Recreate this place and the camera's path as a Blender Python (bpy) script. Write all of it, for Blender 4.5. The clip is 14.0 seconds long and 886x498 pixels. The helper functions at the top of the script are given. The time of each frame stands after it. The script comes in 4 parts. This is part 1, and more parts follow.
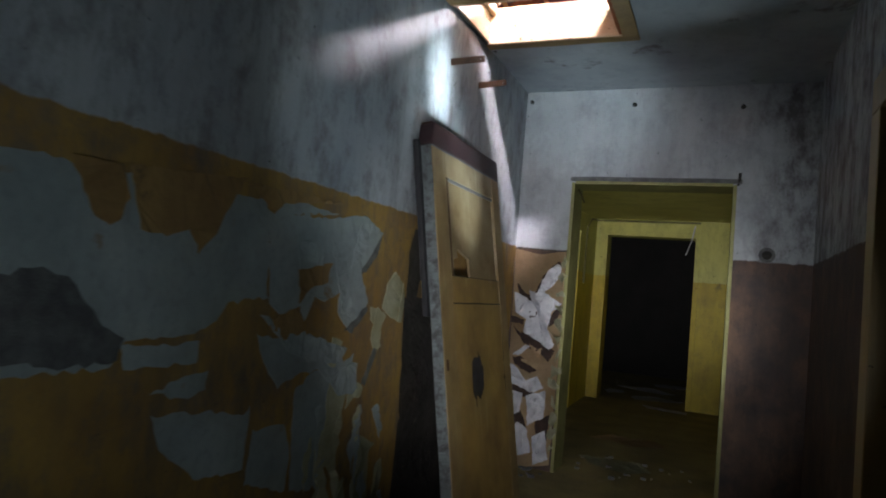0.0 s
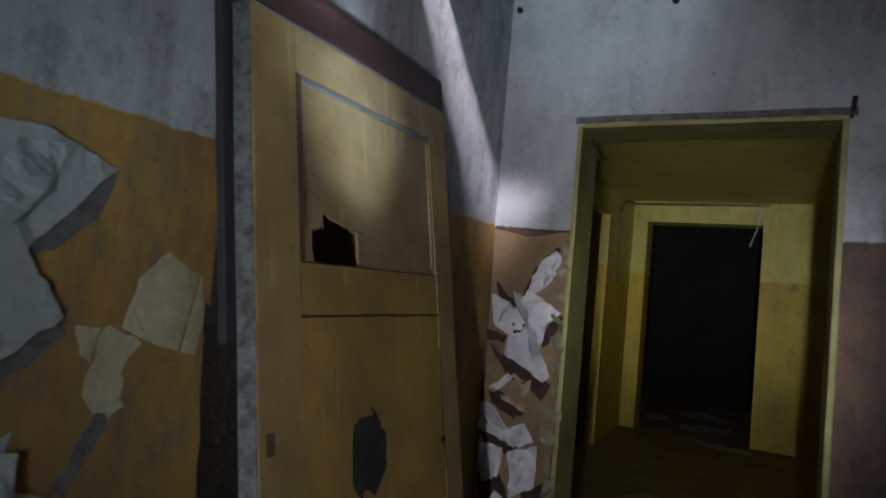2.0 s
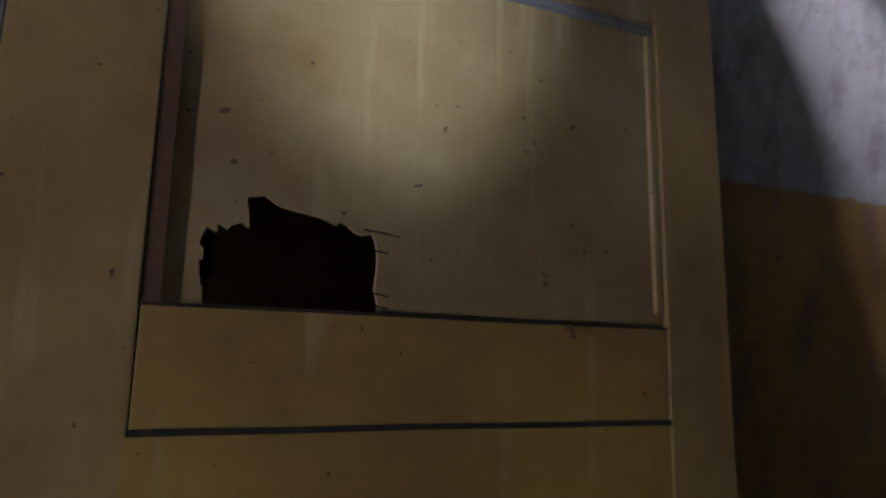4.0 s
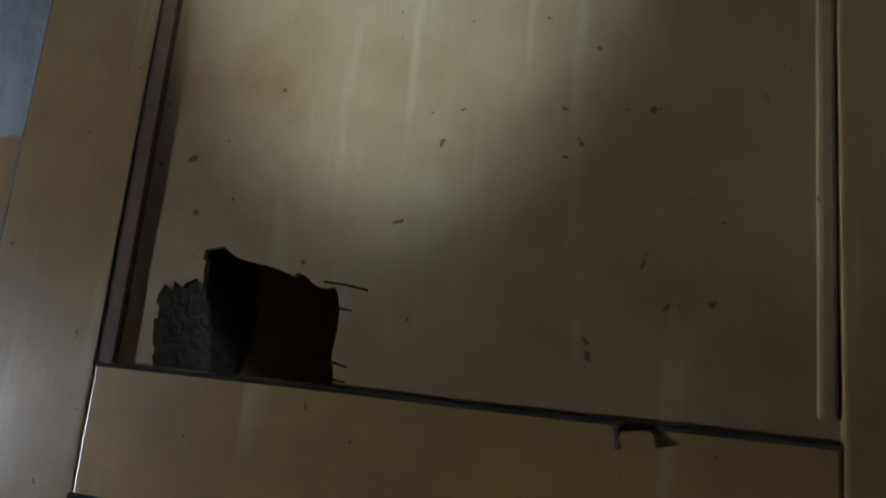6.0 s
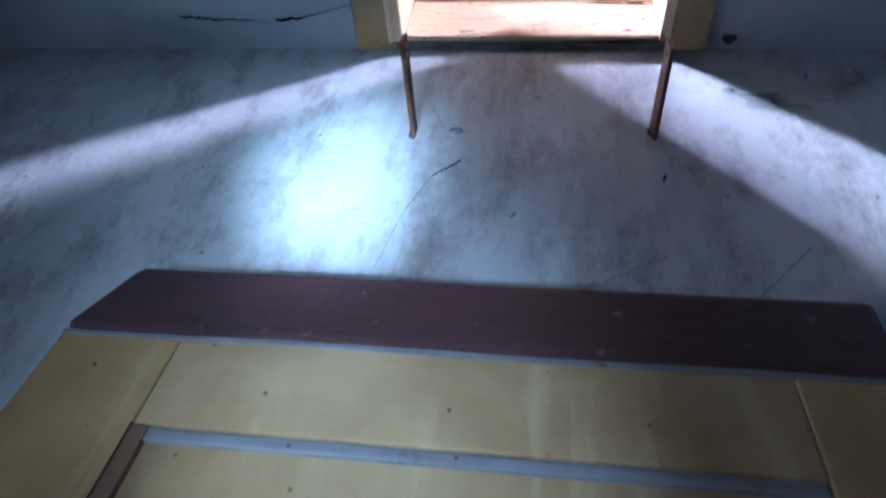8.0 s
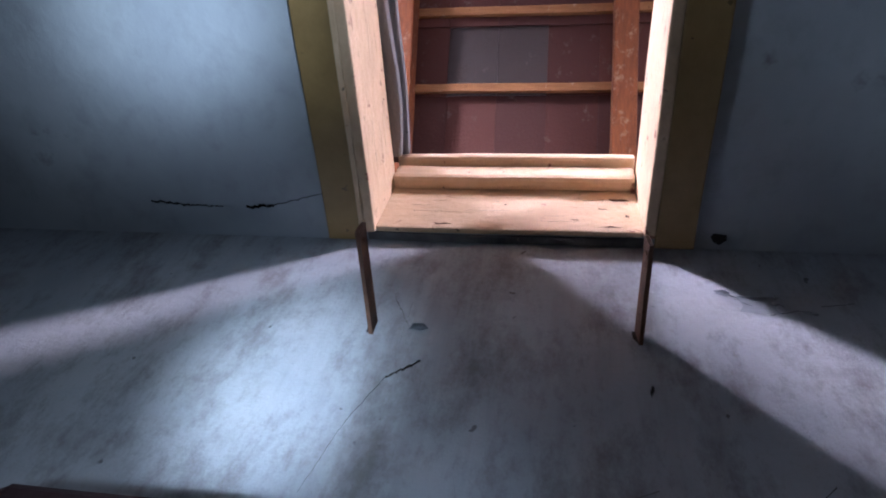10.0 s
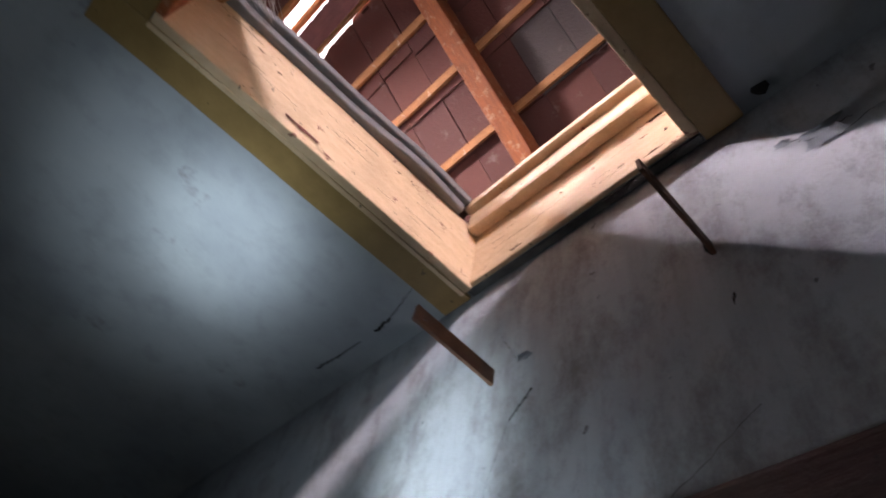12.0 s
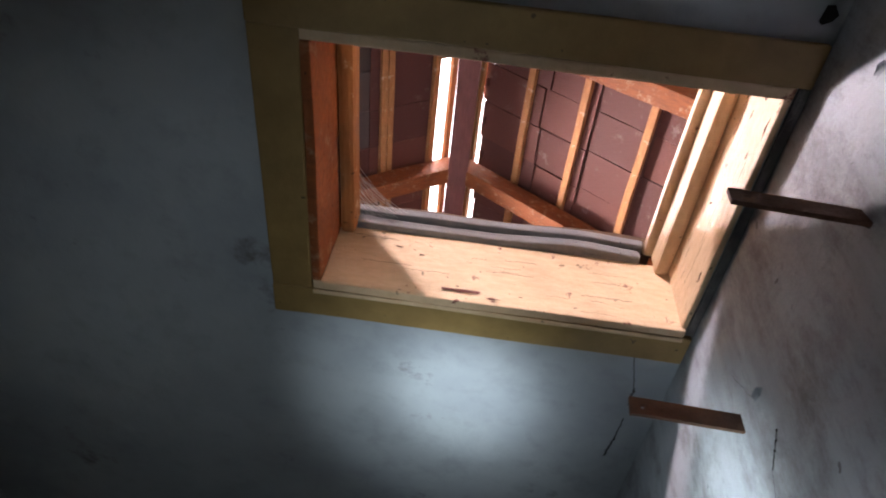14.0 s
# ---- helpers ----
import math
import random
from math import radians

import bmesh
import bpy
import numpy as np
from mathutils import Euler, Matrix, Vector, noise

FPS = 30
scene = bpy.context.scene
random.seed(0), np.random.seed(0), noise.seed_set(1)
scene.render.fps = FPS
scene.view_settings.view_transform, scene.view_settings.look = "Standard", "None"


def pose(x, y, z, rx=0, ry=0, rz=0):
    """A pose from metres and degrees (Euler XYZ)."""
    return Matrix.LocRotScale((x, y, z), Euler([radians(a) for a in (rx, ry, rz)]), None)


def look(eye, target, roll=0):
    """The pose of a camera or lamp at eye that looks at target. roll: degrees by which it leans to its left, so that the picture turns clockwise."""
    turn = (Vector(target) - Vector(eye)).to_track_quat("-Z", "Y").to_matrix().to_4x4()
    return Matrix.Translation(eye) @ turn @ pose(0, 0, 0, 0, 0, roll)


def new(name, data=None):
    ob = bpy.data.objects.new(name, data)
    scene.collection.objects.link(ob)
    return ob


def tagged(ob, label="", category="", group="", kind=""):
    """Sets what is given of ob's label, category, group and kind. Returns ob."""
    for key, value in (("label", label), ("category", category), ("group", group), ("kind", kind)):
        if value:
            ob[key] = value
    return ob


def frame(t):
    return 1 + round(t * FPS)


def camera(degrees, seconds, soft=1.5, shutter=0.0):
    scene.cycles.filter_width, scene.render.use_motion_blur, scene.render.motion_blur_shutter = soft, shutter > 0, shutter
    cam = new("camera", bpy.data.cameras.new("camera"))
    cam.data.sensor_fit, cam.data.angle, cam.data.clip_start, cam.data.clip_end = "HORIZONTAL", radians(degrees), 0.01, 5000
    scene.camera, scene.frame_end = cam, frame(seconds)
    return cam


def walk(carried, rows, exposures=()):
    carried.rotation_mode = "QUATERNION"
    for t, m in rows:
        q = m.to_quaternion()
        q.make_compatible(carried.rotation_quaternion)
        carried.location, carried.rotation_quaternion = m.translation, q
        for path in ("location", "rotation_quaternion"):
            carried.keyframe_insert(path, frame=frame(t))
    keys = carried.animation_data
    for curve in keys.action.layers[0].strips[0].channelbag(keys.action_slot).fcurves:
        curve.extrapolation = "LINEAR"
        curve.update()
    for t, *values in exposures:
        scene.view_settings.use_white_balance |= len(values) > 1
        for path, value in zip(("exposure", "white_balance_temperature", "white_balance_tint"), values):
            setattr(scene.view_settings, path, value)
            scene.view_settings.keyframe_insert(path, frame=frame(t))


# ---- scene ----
cam = camera(68.7, 14.0, soft=1.9, shutter=0.4)
PATH = [
    (0, (1.493, 0.501, 1.318), (0.702, 2.334, 1.43), 5.0),
    (0.5, (1.507, 0.909, 1.314), (0.735, 2.75, 1.427), 4.8),
    (1, (1.458, 1.362, 1.35), (0.659, 3.192, 1.471), 4.8),
    (1.5, (1.363, 1.839, 1.342), (0.469, 3.625, 1.446), 5.2),
    (2, (1.336, 2.271, 1.352), (0.413, 4.042, 1.455), 5.1),
    (2.5, (1.219, 2.668, 1.358), (0.169, 4.367, 1.464), 5.2),
    (3, (1.148, 3.058, 1.372), (-0.058, 4.651, 1.465), 5.2),
    (3.5, (1.096, 3.386, 1.41), (-0.479, 4.617, 1.492), 5.0),
    (6, (0.841, 4.185, 1.515), (-1.099, 3.705, 1.555), 3.4),
    (6.5, (0.852, 4.119, 1.543), (-1.087, 3.676, 1.754), 5.4),
    (7, (0.822, 4.125, 1.575), (-1.040, 3.648, 2.105), 7.4),
    (7.5, (0.814, 4.069, 1.564), (-0.873, 3.735, 2.585), 7.3),
    (8, (0.804, 4.079, 1.592), (-0.687, 3.816, 2.899), 9.0),
    (8.5, (0.778, 4.072, 1.638), (-0.543, 3.863, 3.125), 12.0),
    (9, (0.777, 4.064, 1.672), (-0.363, 3.870, 3.303), 13.4),
    (11.5, (0.62, 4.428, 1.754), (-0.26, 3.685, 3.389), 13.1),
    (12, (0.632, 4.508, 1.752), (-0.047, 3.521, 3.353), 12.6),
    (12.5, (0.646, 4.604, 1.764), (0.156, 3.488, 3.349), 11.8),
    (13, (0.557, 4.688, 1.804), (0.255, 3.482, 3.37), 10.3),
    (13.5, (0.560, 4.744, 1.823), (0.468, 3.484, 3.374), 9.8),
    (14, (0.545, 4.788, 1.831), (0.605, 3.521, 3.378), 9.7),
]
EXPOSURES = [(0.0, 0.3, 6500, 14), (1.5, 0.05, 6500, 16), (2.5, 0.05, 6400, 18), (3.5, -0.1, 6500, 24), (6.0, 0.1, 5800, 17), (6.5, 0.15, 5500, 16), (7.0, 0.5, 5000, 13), (7.5, 0.8, 4800, 12), (8.0, 0.3, 4950, 17), (9.2, -0.58, 5400, 27), (11.3, -0.7, 6300, 23), (12.5, -0.6, 6800, 23), (14.0, -0.4, 6800, 22)]
walk(cam, [(t, look(eye, target, roll)) for t, eye, target, roll in PATH], EXPOSURES)

# ---- world and light ----
world = bpy.data.worlds.new("sky")
scene.world = world
world.use_nodes = True
wn = world.node_tree.nodes
sky = wn.new("ShaderNodeTexSky")
sky.sky_type, sky.sun_disc = "NISHITA", False
sky.sun_elevation, sky.sun_rotation = radians(42), radians(160)
world.node_tree.links.new(sky.outputs[0], wn["Background"].inputs[0])
wn["Background"].inputs[1].default_value = 0.12


def sky_backdrop():
    """A bright overcast sky, far above the roof."""
    m = bpy.data.materials.new("bright_sky")
    m.use_nodes = True
    nodes = m.node_tree.nodes
    nodes.remove(nodes["Principled BSDF"])
    e = nodes.new("ShaderNodeEmission")
    e.inputs[0].default_value, e.inputs[1].default_value = (1.0, 0.97, 0.98, 1.0), 12.0
    m.node_tree.links.new(e.outputs[0], nodes["Material Output"].inputs[0])
    bm = bmesh.new()
    bmesh.ops.create_grid(bm, x_segments=4, y_segments=4, size=160)
    me = bpy.data.meshes.new("backdrop")
    bm.to_mesh(me)
    bm.free()
    me.materials.append(m)
    ob = new("backdrop", me)
    ob.location = (0, 0, 70)
    return tagged(ob, "bright overcast sky above the broken roof", kind="structure")


sky_backdrop()


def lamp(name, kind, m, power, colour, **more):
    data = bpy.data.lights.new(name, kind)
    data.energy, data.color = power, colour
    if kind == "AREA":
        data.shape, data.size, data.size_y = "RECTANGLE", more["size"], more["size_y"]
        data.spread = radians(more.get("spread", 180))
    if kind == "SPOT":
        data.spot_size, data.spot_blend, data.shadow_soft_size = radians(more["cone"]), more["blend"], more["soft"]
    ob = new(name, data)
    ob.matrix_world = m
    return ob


DAY = (1.0, 0.93, 0.97)
COLD = (0.76, 0.97, 1.0)
# daylight where tiles are missing in the roof, and along the open ridge
lamp("roof_gap_daylight", "AREA", look((2.47, 7.30, 5.00), (0.1, 3.6, 2.8)), 430, DAY, size=0.42, size_y=0.42, spread=130)
lamp("roof_gap_daylight", "AREA", look((1.92, 1.66, 5.42), (0.1, 4.3, 2.8)), 640, DAY, size=0.34, size_y=0.46, spread=130)
lamp("ridge_daylight", "AREA", look((0.70, 2.3, 6.75), (0.70, 2.3, 0.0)), 150, DAY, size=0.7, size_y=2.0)
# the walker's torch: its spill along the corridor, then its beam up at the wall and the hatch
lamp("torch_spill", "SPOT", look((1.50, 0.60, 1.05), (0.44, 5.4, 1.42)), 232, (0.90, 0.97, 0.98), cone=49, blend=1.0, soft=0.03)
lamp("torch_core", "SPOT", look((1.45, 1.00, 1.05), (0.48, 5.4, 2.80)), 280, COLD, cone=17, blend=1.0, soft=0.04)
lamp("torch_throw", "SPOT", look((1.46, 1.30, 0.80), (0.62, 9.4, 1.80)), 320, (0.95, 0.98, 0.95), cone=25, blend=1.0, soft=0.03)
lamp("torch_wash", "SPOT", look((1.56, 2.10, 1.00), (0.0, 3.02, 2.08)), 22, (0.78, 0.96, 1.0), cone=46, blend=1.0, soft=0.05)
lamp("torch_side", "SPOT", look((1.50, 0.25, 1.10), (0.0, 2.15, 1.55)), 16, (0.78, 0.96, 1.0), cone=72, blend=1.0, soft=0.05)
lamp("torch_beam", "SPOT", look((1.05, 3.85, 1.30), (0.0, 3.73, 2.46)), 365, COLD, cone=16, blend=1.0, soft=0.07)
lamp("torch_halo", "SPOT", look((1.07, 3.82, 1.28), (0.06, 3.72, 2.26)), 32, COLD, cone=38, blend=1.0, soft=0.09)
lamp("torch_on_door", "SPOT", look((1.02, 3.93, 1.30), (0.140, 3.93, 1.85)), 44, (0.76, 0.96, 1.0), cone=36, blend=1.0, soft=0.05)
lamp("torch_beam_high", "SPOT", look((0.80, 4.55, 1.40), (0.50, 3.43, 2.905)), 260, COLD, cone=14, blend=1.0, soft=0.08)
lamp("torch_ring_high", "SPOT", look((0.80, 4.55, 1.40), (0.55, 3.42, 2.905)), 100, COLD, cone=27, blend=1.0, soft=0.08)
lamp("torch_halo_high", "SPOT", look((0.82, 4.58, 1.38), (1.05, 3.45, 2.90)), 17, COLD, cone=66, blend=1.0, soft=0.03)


# ---- materials ----
class Nodes:
    """A node material with the few nodes that all surfaces here share."""

    def __init__(self, name, rough=0.85, metal=0.0):
        self.m = bpy.data.materials.new(name)
        self.m.use_nodes = True
        self.t = self.m.node_tree
        self.b = self.t.nodes["Principled BSDF"]
        self.b.inputs["Roughness"].default_value = rough
        self.b.inputs["Metallic"].default_value = metal
        self.at = self.t.nodes.new("ShaderNodeNewGeometry").outputs["Position"]
        self.ob = self.t.nodes.new("ShaderNodeTexCoord").outputs["Object"]

    def n(self, kind, **kw):
        node = self.t.nodes.new(kind)
        for k, v in kw.items():
            if k == "operation":
                node.operation = v
            elif k == "data_type":
                node.data_type = v
        return node

    def link(self, a, b):
        self.t.links.new(a, b)

    def noise(self, scale, detail=5.0, rough=0.6, stretch=None, local=False):
        src = self.ob if local else self.at
        if stretch:
            mp = self.n("ShaderNodeMapping")
            mp.inputs["Scale"].default_value = stretch
            self.link(src, mp.inputs["Vector"])
            src = mp.outputs[0]
        t = self.n("ShaderNodeTexNoise")
        t.inputs["Scale"].default_value, t.inputs["Detail"].default_value, t.inputs["Roughness"].default_value = scale, detail, rough
        self.link(src, t.inputs["Vector"])
        return t.outputs["Fac"]

    def ramp(self, fac, lo, hi):
        r = self.n("ShaderNodeMapRange")
        r.inputs["From Min"].default_value, r.inputs["From Max"].default_value = lo, hi
        self.link(fac, r.inputs["Value"])
        return r.outputs[0]

    def mix(self, fac, a, b):
        x = self.n("ShaderNodeMix", data_type="RGBA")
        for sock, v in ((x.inputs[0], fac), (x.inputs[6], a), (x.inputs[7], b)):
            if isinstance(v, tuple):
                sock.default_value = (*v, 1.0)
            elif isinstance(v, float):
                sock.default_value = v
            else:
                self.link(v, sock)
        return x.outputs[2]

    def math(self, op, a, b):
        x = self.n("ShaderNodeMath", operation=op)
        for sock, v in zip(x.inputs, (a, b)):
            if isinstance(v, (int, float)):
                sock.default_value = v
            else:
                self.link(v, sock)
        return x.outputs[0]

    def axis(self, i, local=False):
        s = self.n("ShaderNodeSeparateXYZ")
        self.link(self.ob if local else self.at, s.inputs[0])
        return s.outputs[i]

    def done(self, colour, height=None, strength=0.3, distance=0.01, rough=None):
        self.link(colour, self.b.inputs["Base Color"])
        if rough is not None:
            self.link(rough, self.b.inputs["Roughness"])
        if height is not None:
            bp = self.n("ShaderNodeBump")
            bp.inputs["Strength"].default_value, bp.inputs["Distance"].default_value = strength, distance
            self.link(height, bp.inputs["Height"])
            self.link(bp.outputs[0], self.b.inputs["Normal"])
        return self.m


def plain(name, a, b, scale=6.0, rough=0.8, metal=0.0, bump=0.3, stretch=None, local=False, stain=None):
    """Colour a going to b in blotches, with fine grain; stain is a third colour in sparse spots."""
    k = Nodes(name, rough, metal)
    c = k.mix(k.ramp(k.noise(scale, stretch=stretch, local=local), 0.35, 0.65), a, b)
    fine = k.noise(scale * 11, stretch=stretch, local=local)
    c = k.mix(k.math("MULTIPLY", k.ramp(fine, 0.5, 0.75), 0.35), c, tuple(x * 0.45 for x in a))
    if stain:
        c = k.mix(k.ramp(k.noise(scale * 1.7, 6, 0.7, local=local), 0.62, 0.70), c, stain)
    return k.done(c, k.math("ADD", fine, k.noise(scale * 2, local=local)), bump)


def two_tone(name, upper, upper_b, lower, lower_b, z0, stain, stain_at=(0.60, 0.72), streaks=0.5, rough=0.75, scraped=0.5, clean=0.0, damp=None):
    """An oil-painted dado below z0 with a ragged upper edge, limewashed plaster above it, both stained."""
    k = Nodes(name, rough)
    edge = k.math("ADD", k.axis(2), k.math("MULTIPLY", k.math("SUBTRACT", k.noise(9.0, 7, 0.7), 0.5), 0.05))
    f = k.ramp(edge, z0 - 0.004, z0 + 0.004)
    up = k.mix(k.ramp(k.noise(1.6, 6, 0.6), 0.35, 0.68), upper, upper_b)
    lo = k.mix(k.ramp(k.noise(2.4, 6, 0.65), 0.36, 0.66), lower, lower_b)
    c = k.mix(f, lo, up)
    dirt = k.math("SUBTRACT", 1.0, k.math("MULTIPLY", f, clean))
    c = k.mix(k.math("MULTIPLY", k.math("MULTIPLY", k.ramp(k.noise(3.1, 8, 0.7), *stain_at), 0.8), dirt), c, stain)
    scrape = k.noise(7.0, 9, 0.78, stretch=(1.0, 1.0, 0.55))
    c = k.mix(k.math("MULTIPLY", k.math("MULTIPLY", k.ramp(scrape, 0.48, 0.64), scraped), dirt), c, tuple(x * 0.8 for x in stain))
    run = k.noise(5.0, 6, 0.65, stretch=(1.0, 1.0, 0.12))
    c = k.mix(k.math("MULTIPLY", k.math("MULTIPLY", k.ramp(run, 0.5, 0.75), streaks), dirt), c, tuple(x * 0.55 for x in stain))
    fine = k.noise(70.0, 6, 0.7)
    c = k.mix(k.math("MULTIPLY", k.ramp(fine, 0.55, 0.8), 0.25), c, tuple(x * 0.4 for x in lower))
    if damp:
        reach = k.ramp(k.math("ADD", k.axis(0), k.math("MULTIPLY", k.math("SUBTRACT", k.noise(2.2, 4, 0.6), 0.5), 0.9)), damp, damp + 0.35)
        blotch = k.ramp(k.noise(6.5, 9, 0.75, stretch=(1.0, 1.0, 0.6)), 0.44, 0.60)
        c = k.mix(k.math("MULTIPLY", k.math("MULTIPLY", reach, blotch), 0.72), c, tuple(x * 1.1 for x in stain))
    specks = k.ramp(k.noise(28.0, 3, 0.5), 0.72, 0.75)
    c = k.mix(k.math("MULTIPLY", specks, 0.7), c, tuple(x * 0.3 for x in stain))
    h = k.math("ADD", k.math("MULTIPLY", k.noise(14.0, 8, 0.7), 1.4), k.math("MULTIPLY", fine, 0.25))
    return k.done(c, k.math("ADD", h, k.math("MULTIPLY", f, 0.3)), 0.45, 0.012)


def wood(name, a, b, grain=(1.0, 1.0, 1.0), rough=0.65, worn=None, worn_at=(0.62, 0.68), bump=0.25):
    """Wood or painted wood: long grain, drip marks and patches of another colour, for wear or painted skylight."""
    k = Nodes(name, rough)
    g = k.noise(24.0, 6, 0.65, stretch=grain, local=True)
    c = k.mix(k.ramp(g, 0.3, 0.72), a, b)
    c = k.mix(k.math("MULTIPLY", k.ramp(k.noise(5.0, 5, 0.6, local=True), 0.45, 0.75), 0.5), c, tuple(x * 0.6 for x in b))
    if worn:
        c = k.mix(k.ramp(k.noise(17.0, 8, 0.72, local=True), *worn_at), c, worn)
    spots = k.ramp(k.noise(55.0, 2, 0.4, local=True), 0.735, 0.76)
    c = k.mix(k.math("MULTIPLY", spots, 0.8), c, tuple(x * 0.18 for x in a))
    return k.done(c, k.math("ADD", g, k.noise(60.0, local=True)), bump, 0.006)


def door_paint(name, grain, a, b):
    """Old glossy ochre paint: brushed grain, pale drips, brown grime and scuffs."""
    k = Nodes(name, 0.4)
    g = k.noise(24.0, 6, 0.65, stretch=grain, local=True)
    c = k.mix(k.ramp(g, 0.1, 0.9), a, b)
    grime = k.noise(3.2, 7, 0.62, local=True)
    c = k.mix(k.math("MULTIPLY", k.ramp(grime, 0.36, 0.66), 0.9), c, (0.19, 0.115, 0.050))
    drip = k.noise(6.5, 3, 0.5, stretch=(3.4, 0.35, 1.0), local=True)
    c = k.mix(k.math("MULTIPLY", k.ramp(drip, 0.60, 0.74), 0.36), c, (0.50, 0.42, 0.27))
    scuff = k.ramp(k.noise(21.0, 6, 0.75, stretch=(1.0, 0.6, 1.0), local=True), 0.66, 0.72)
    c = k.mix(k.math("MULTIPLY", scuff, 0.6), c, (0.13, 0.085, 0.05))
    spots = k.ramp(k.noise(60.0, 2, 0.4, local=True), 0.74, 0.765)
    c = k.mix(k.math("MULTIPLY", spots, 0.85), c, (0.06, 0.035, 0.02))
    r = k.ramp(grime, 0.2, 1.1)
    return k.done(c, k.math("ADD", g, k.math("MULTIPLY", k.noise(9.0, 5, 0.6, local=True), 2.5)), 0.14, 0.006, k.math("ADD", k.math("MULTIPLY", r, 0.35), 0.25))


WHITE, WHITE_B = (0.46, 0.49, 0.52), (0.30, 0.33, 0.38)
OCHRE, OCHRE_B = (0.40, 0.245, 0.062), (0.26, 0.148, 0.044)
M_LEFT = two_tone("limewash_over_ochre_dado", WHITE, WHITE_B, OCHRE, OCHRE_B, 1.675, (0.145, 0.125, 0.12), (0.55, 0.72), 0.6, 0.75, 0.72, 0.12)
M_END = two_tone("limewash_over_stained_dado", (0.45, 0.47, 0.50), (0.34, 0.36, 0.39), (0.165, 0.095, 0.062), (0.060, 0.045, 0.046), 1.665, (0.060, 0.046, 0.046), (0.50, 0.66), 0.7, 0.8, 0.7, 0.72, 1.55)
M_PASS = two_tone("two_tone_yellow_paint", (0.62, 0.58, 0.15), (0.52, 0.48, 0.11), (0.62, 0.47, 0.03), (0.50, 0.36, 0.025), 1.64, (0.13, 0.10, 0.03), (0.64, 0.74), 0.25, 0.5, 0.3)
M_REVEAL = plain("olive_reveal_paint", (0.34, 0.33, 0.125), (0.22, 0.205, 0.075), 4.0, 0.6, bump=0.4, stain=(0.10, 0.085, 0.04))
M_CEIL = plain("limewashed_ceiling", (0.40, 0.44, 0.47), (0.27, 0.30, 0.34), 1.3, 0.9, bump=0.35, stain=(0.15, 0.14, 0.14))
M_FLOOR = plain("trodden_dirty_floor", (0.31, 0.25, 0.105), (0.18, 0.14, 0.066), 2.2, 0.8, bump=0.6, stain=(0.28, 0.24, 0.18))
M_TONGUE = plain("loose_ochre_paint", (0.34, 0.21, 0.075), (0.24, 0.14, 0.055), 4.0, 0.75, bump=0.4, local=True, stain=(0.14, 0.09, 0.05))
# near-black plaster colour, the shade behind the leaning door painted in
M_SHADE_PLASTER = plain("shade_black_plaster", (0.040, 0.034, 0.032), (0.085, 0.075, 0.065), 4.0, 0.95, bump=0.9, stain=(0.17, 0.15, 0.12))
M_PAPER = plain("pale_torn_paper", (0.36, 0.40, 0.40), (0.25, 0.285, 0.29), 3.0, 0.9, bump=0.3, local=True, stain=(0.26, 0.20, 0.13))
M_CREAM = plain("cream_torn_paper", (0.47, 0.455, 0.32), (0.33, 0.31, 0.185), 5.0, 0.9, bump=0.3, local=True)
# its grey spots put the shading of the paper's folds into the colour
M_LILAC = plain("whitish_torn_paper", (0.72, 0.70, 0.74), (0.50, 0.49, 0.54), 9.0, 0.9, bump=0.5, local=True, stain=(0.26, 0.25, 0.30))
M_TAN = plain("tan_plaster", (0.46, 0.32, 0.19), (0.36, 0.24, 0.13), 3.0, 0.85, bump=0.3)
# near-black colour carries the darkness of the unlit room
M_UNLIT_ROOM = plain("unlit_room_black", (0.020, 0.018, 0.018), (0.012, 0.012, 0.012), 2.0, 0.95)
M_GREY = plain("grey_mortar", (0.17, 0.17, 0.17), (0.09, 0.09, 0.095), 14.0, 0.95, bump=0.8)
M_LEAF = wood("ochre_door_paint", (0.37, 0.275, 0.135), (0.31, 0.22, 0.10), (4.0, 4.0, 0.25), 0.42, (0.24, 0.15, 0.06), (0.70, 0.78), 0.12)
M_MAROON = wood("maroon_bare_rail", (0.055, 0.022, 0.024), (0.03, 0.014, 0.017), (0.4, 3.0, 4.0), 0.5, (0.20, 0.15, 0.15), (0.62, 0.70), 0.4)
M_EDGE = wood("chipped_grey_edge", (0.17, 0.19, 0.195), (0.10, 0.11, 0.115), (4.0, 4.0, 0.3), 0.7, (0.05, 0.045, 0.045), (0.46, 0.60))
M_BROWN = wood("scraped_brown_wood", (0.12, 0.06, 0.03), (0.07, 0.035, 0.02), (3.0, 3.0, 0.3), 0.75)
M_LINER = wood("cream_liner_paint", (0.69, 0.51, 0.34), (0.57, 0.40, 0.245), (1.0, 1.0, 3.0), 0.6, (0.24, 0.10, 0.07), (0.62, 0.65), 0.5)
M_CASING = wood("olive_ochre_casing_paint", (0.32, 0.205, 0.075), (0.23, 0.145, 0.052), (0.6, 0.6, 3.0), 0.55, (0.11, 0.07, 0.04), (0.68, 0.71), 0.2)
# the pale patches paint grazing skylight onto the orange timber
M_RAFTER = wood("orange_sawn_timber", (0.34, 0.098, 0.022), (0.19, 0.054, 0.015), (0.5, 3.0, 3.0), 0.8, (0.42, 0.25, 0.15), (0.55, 0.70), 0.5)
M_BATTEN = wood("pale_batten_wood", (0.50, 0.235, 0.085), (0.34, 0.140, 0.045), (3.0, 0.4, 3.0), 0.8, (0.60, 0.42, 0.26), (0.60, 0.66), 0.5)
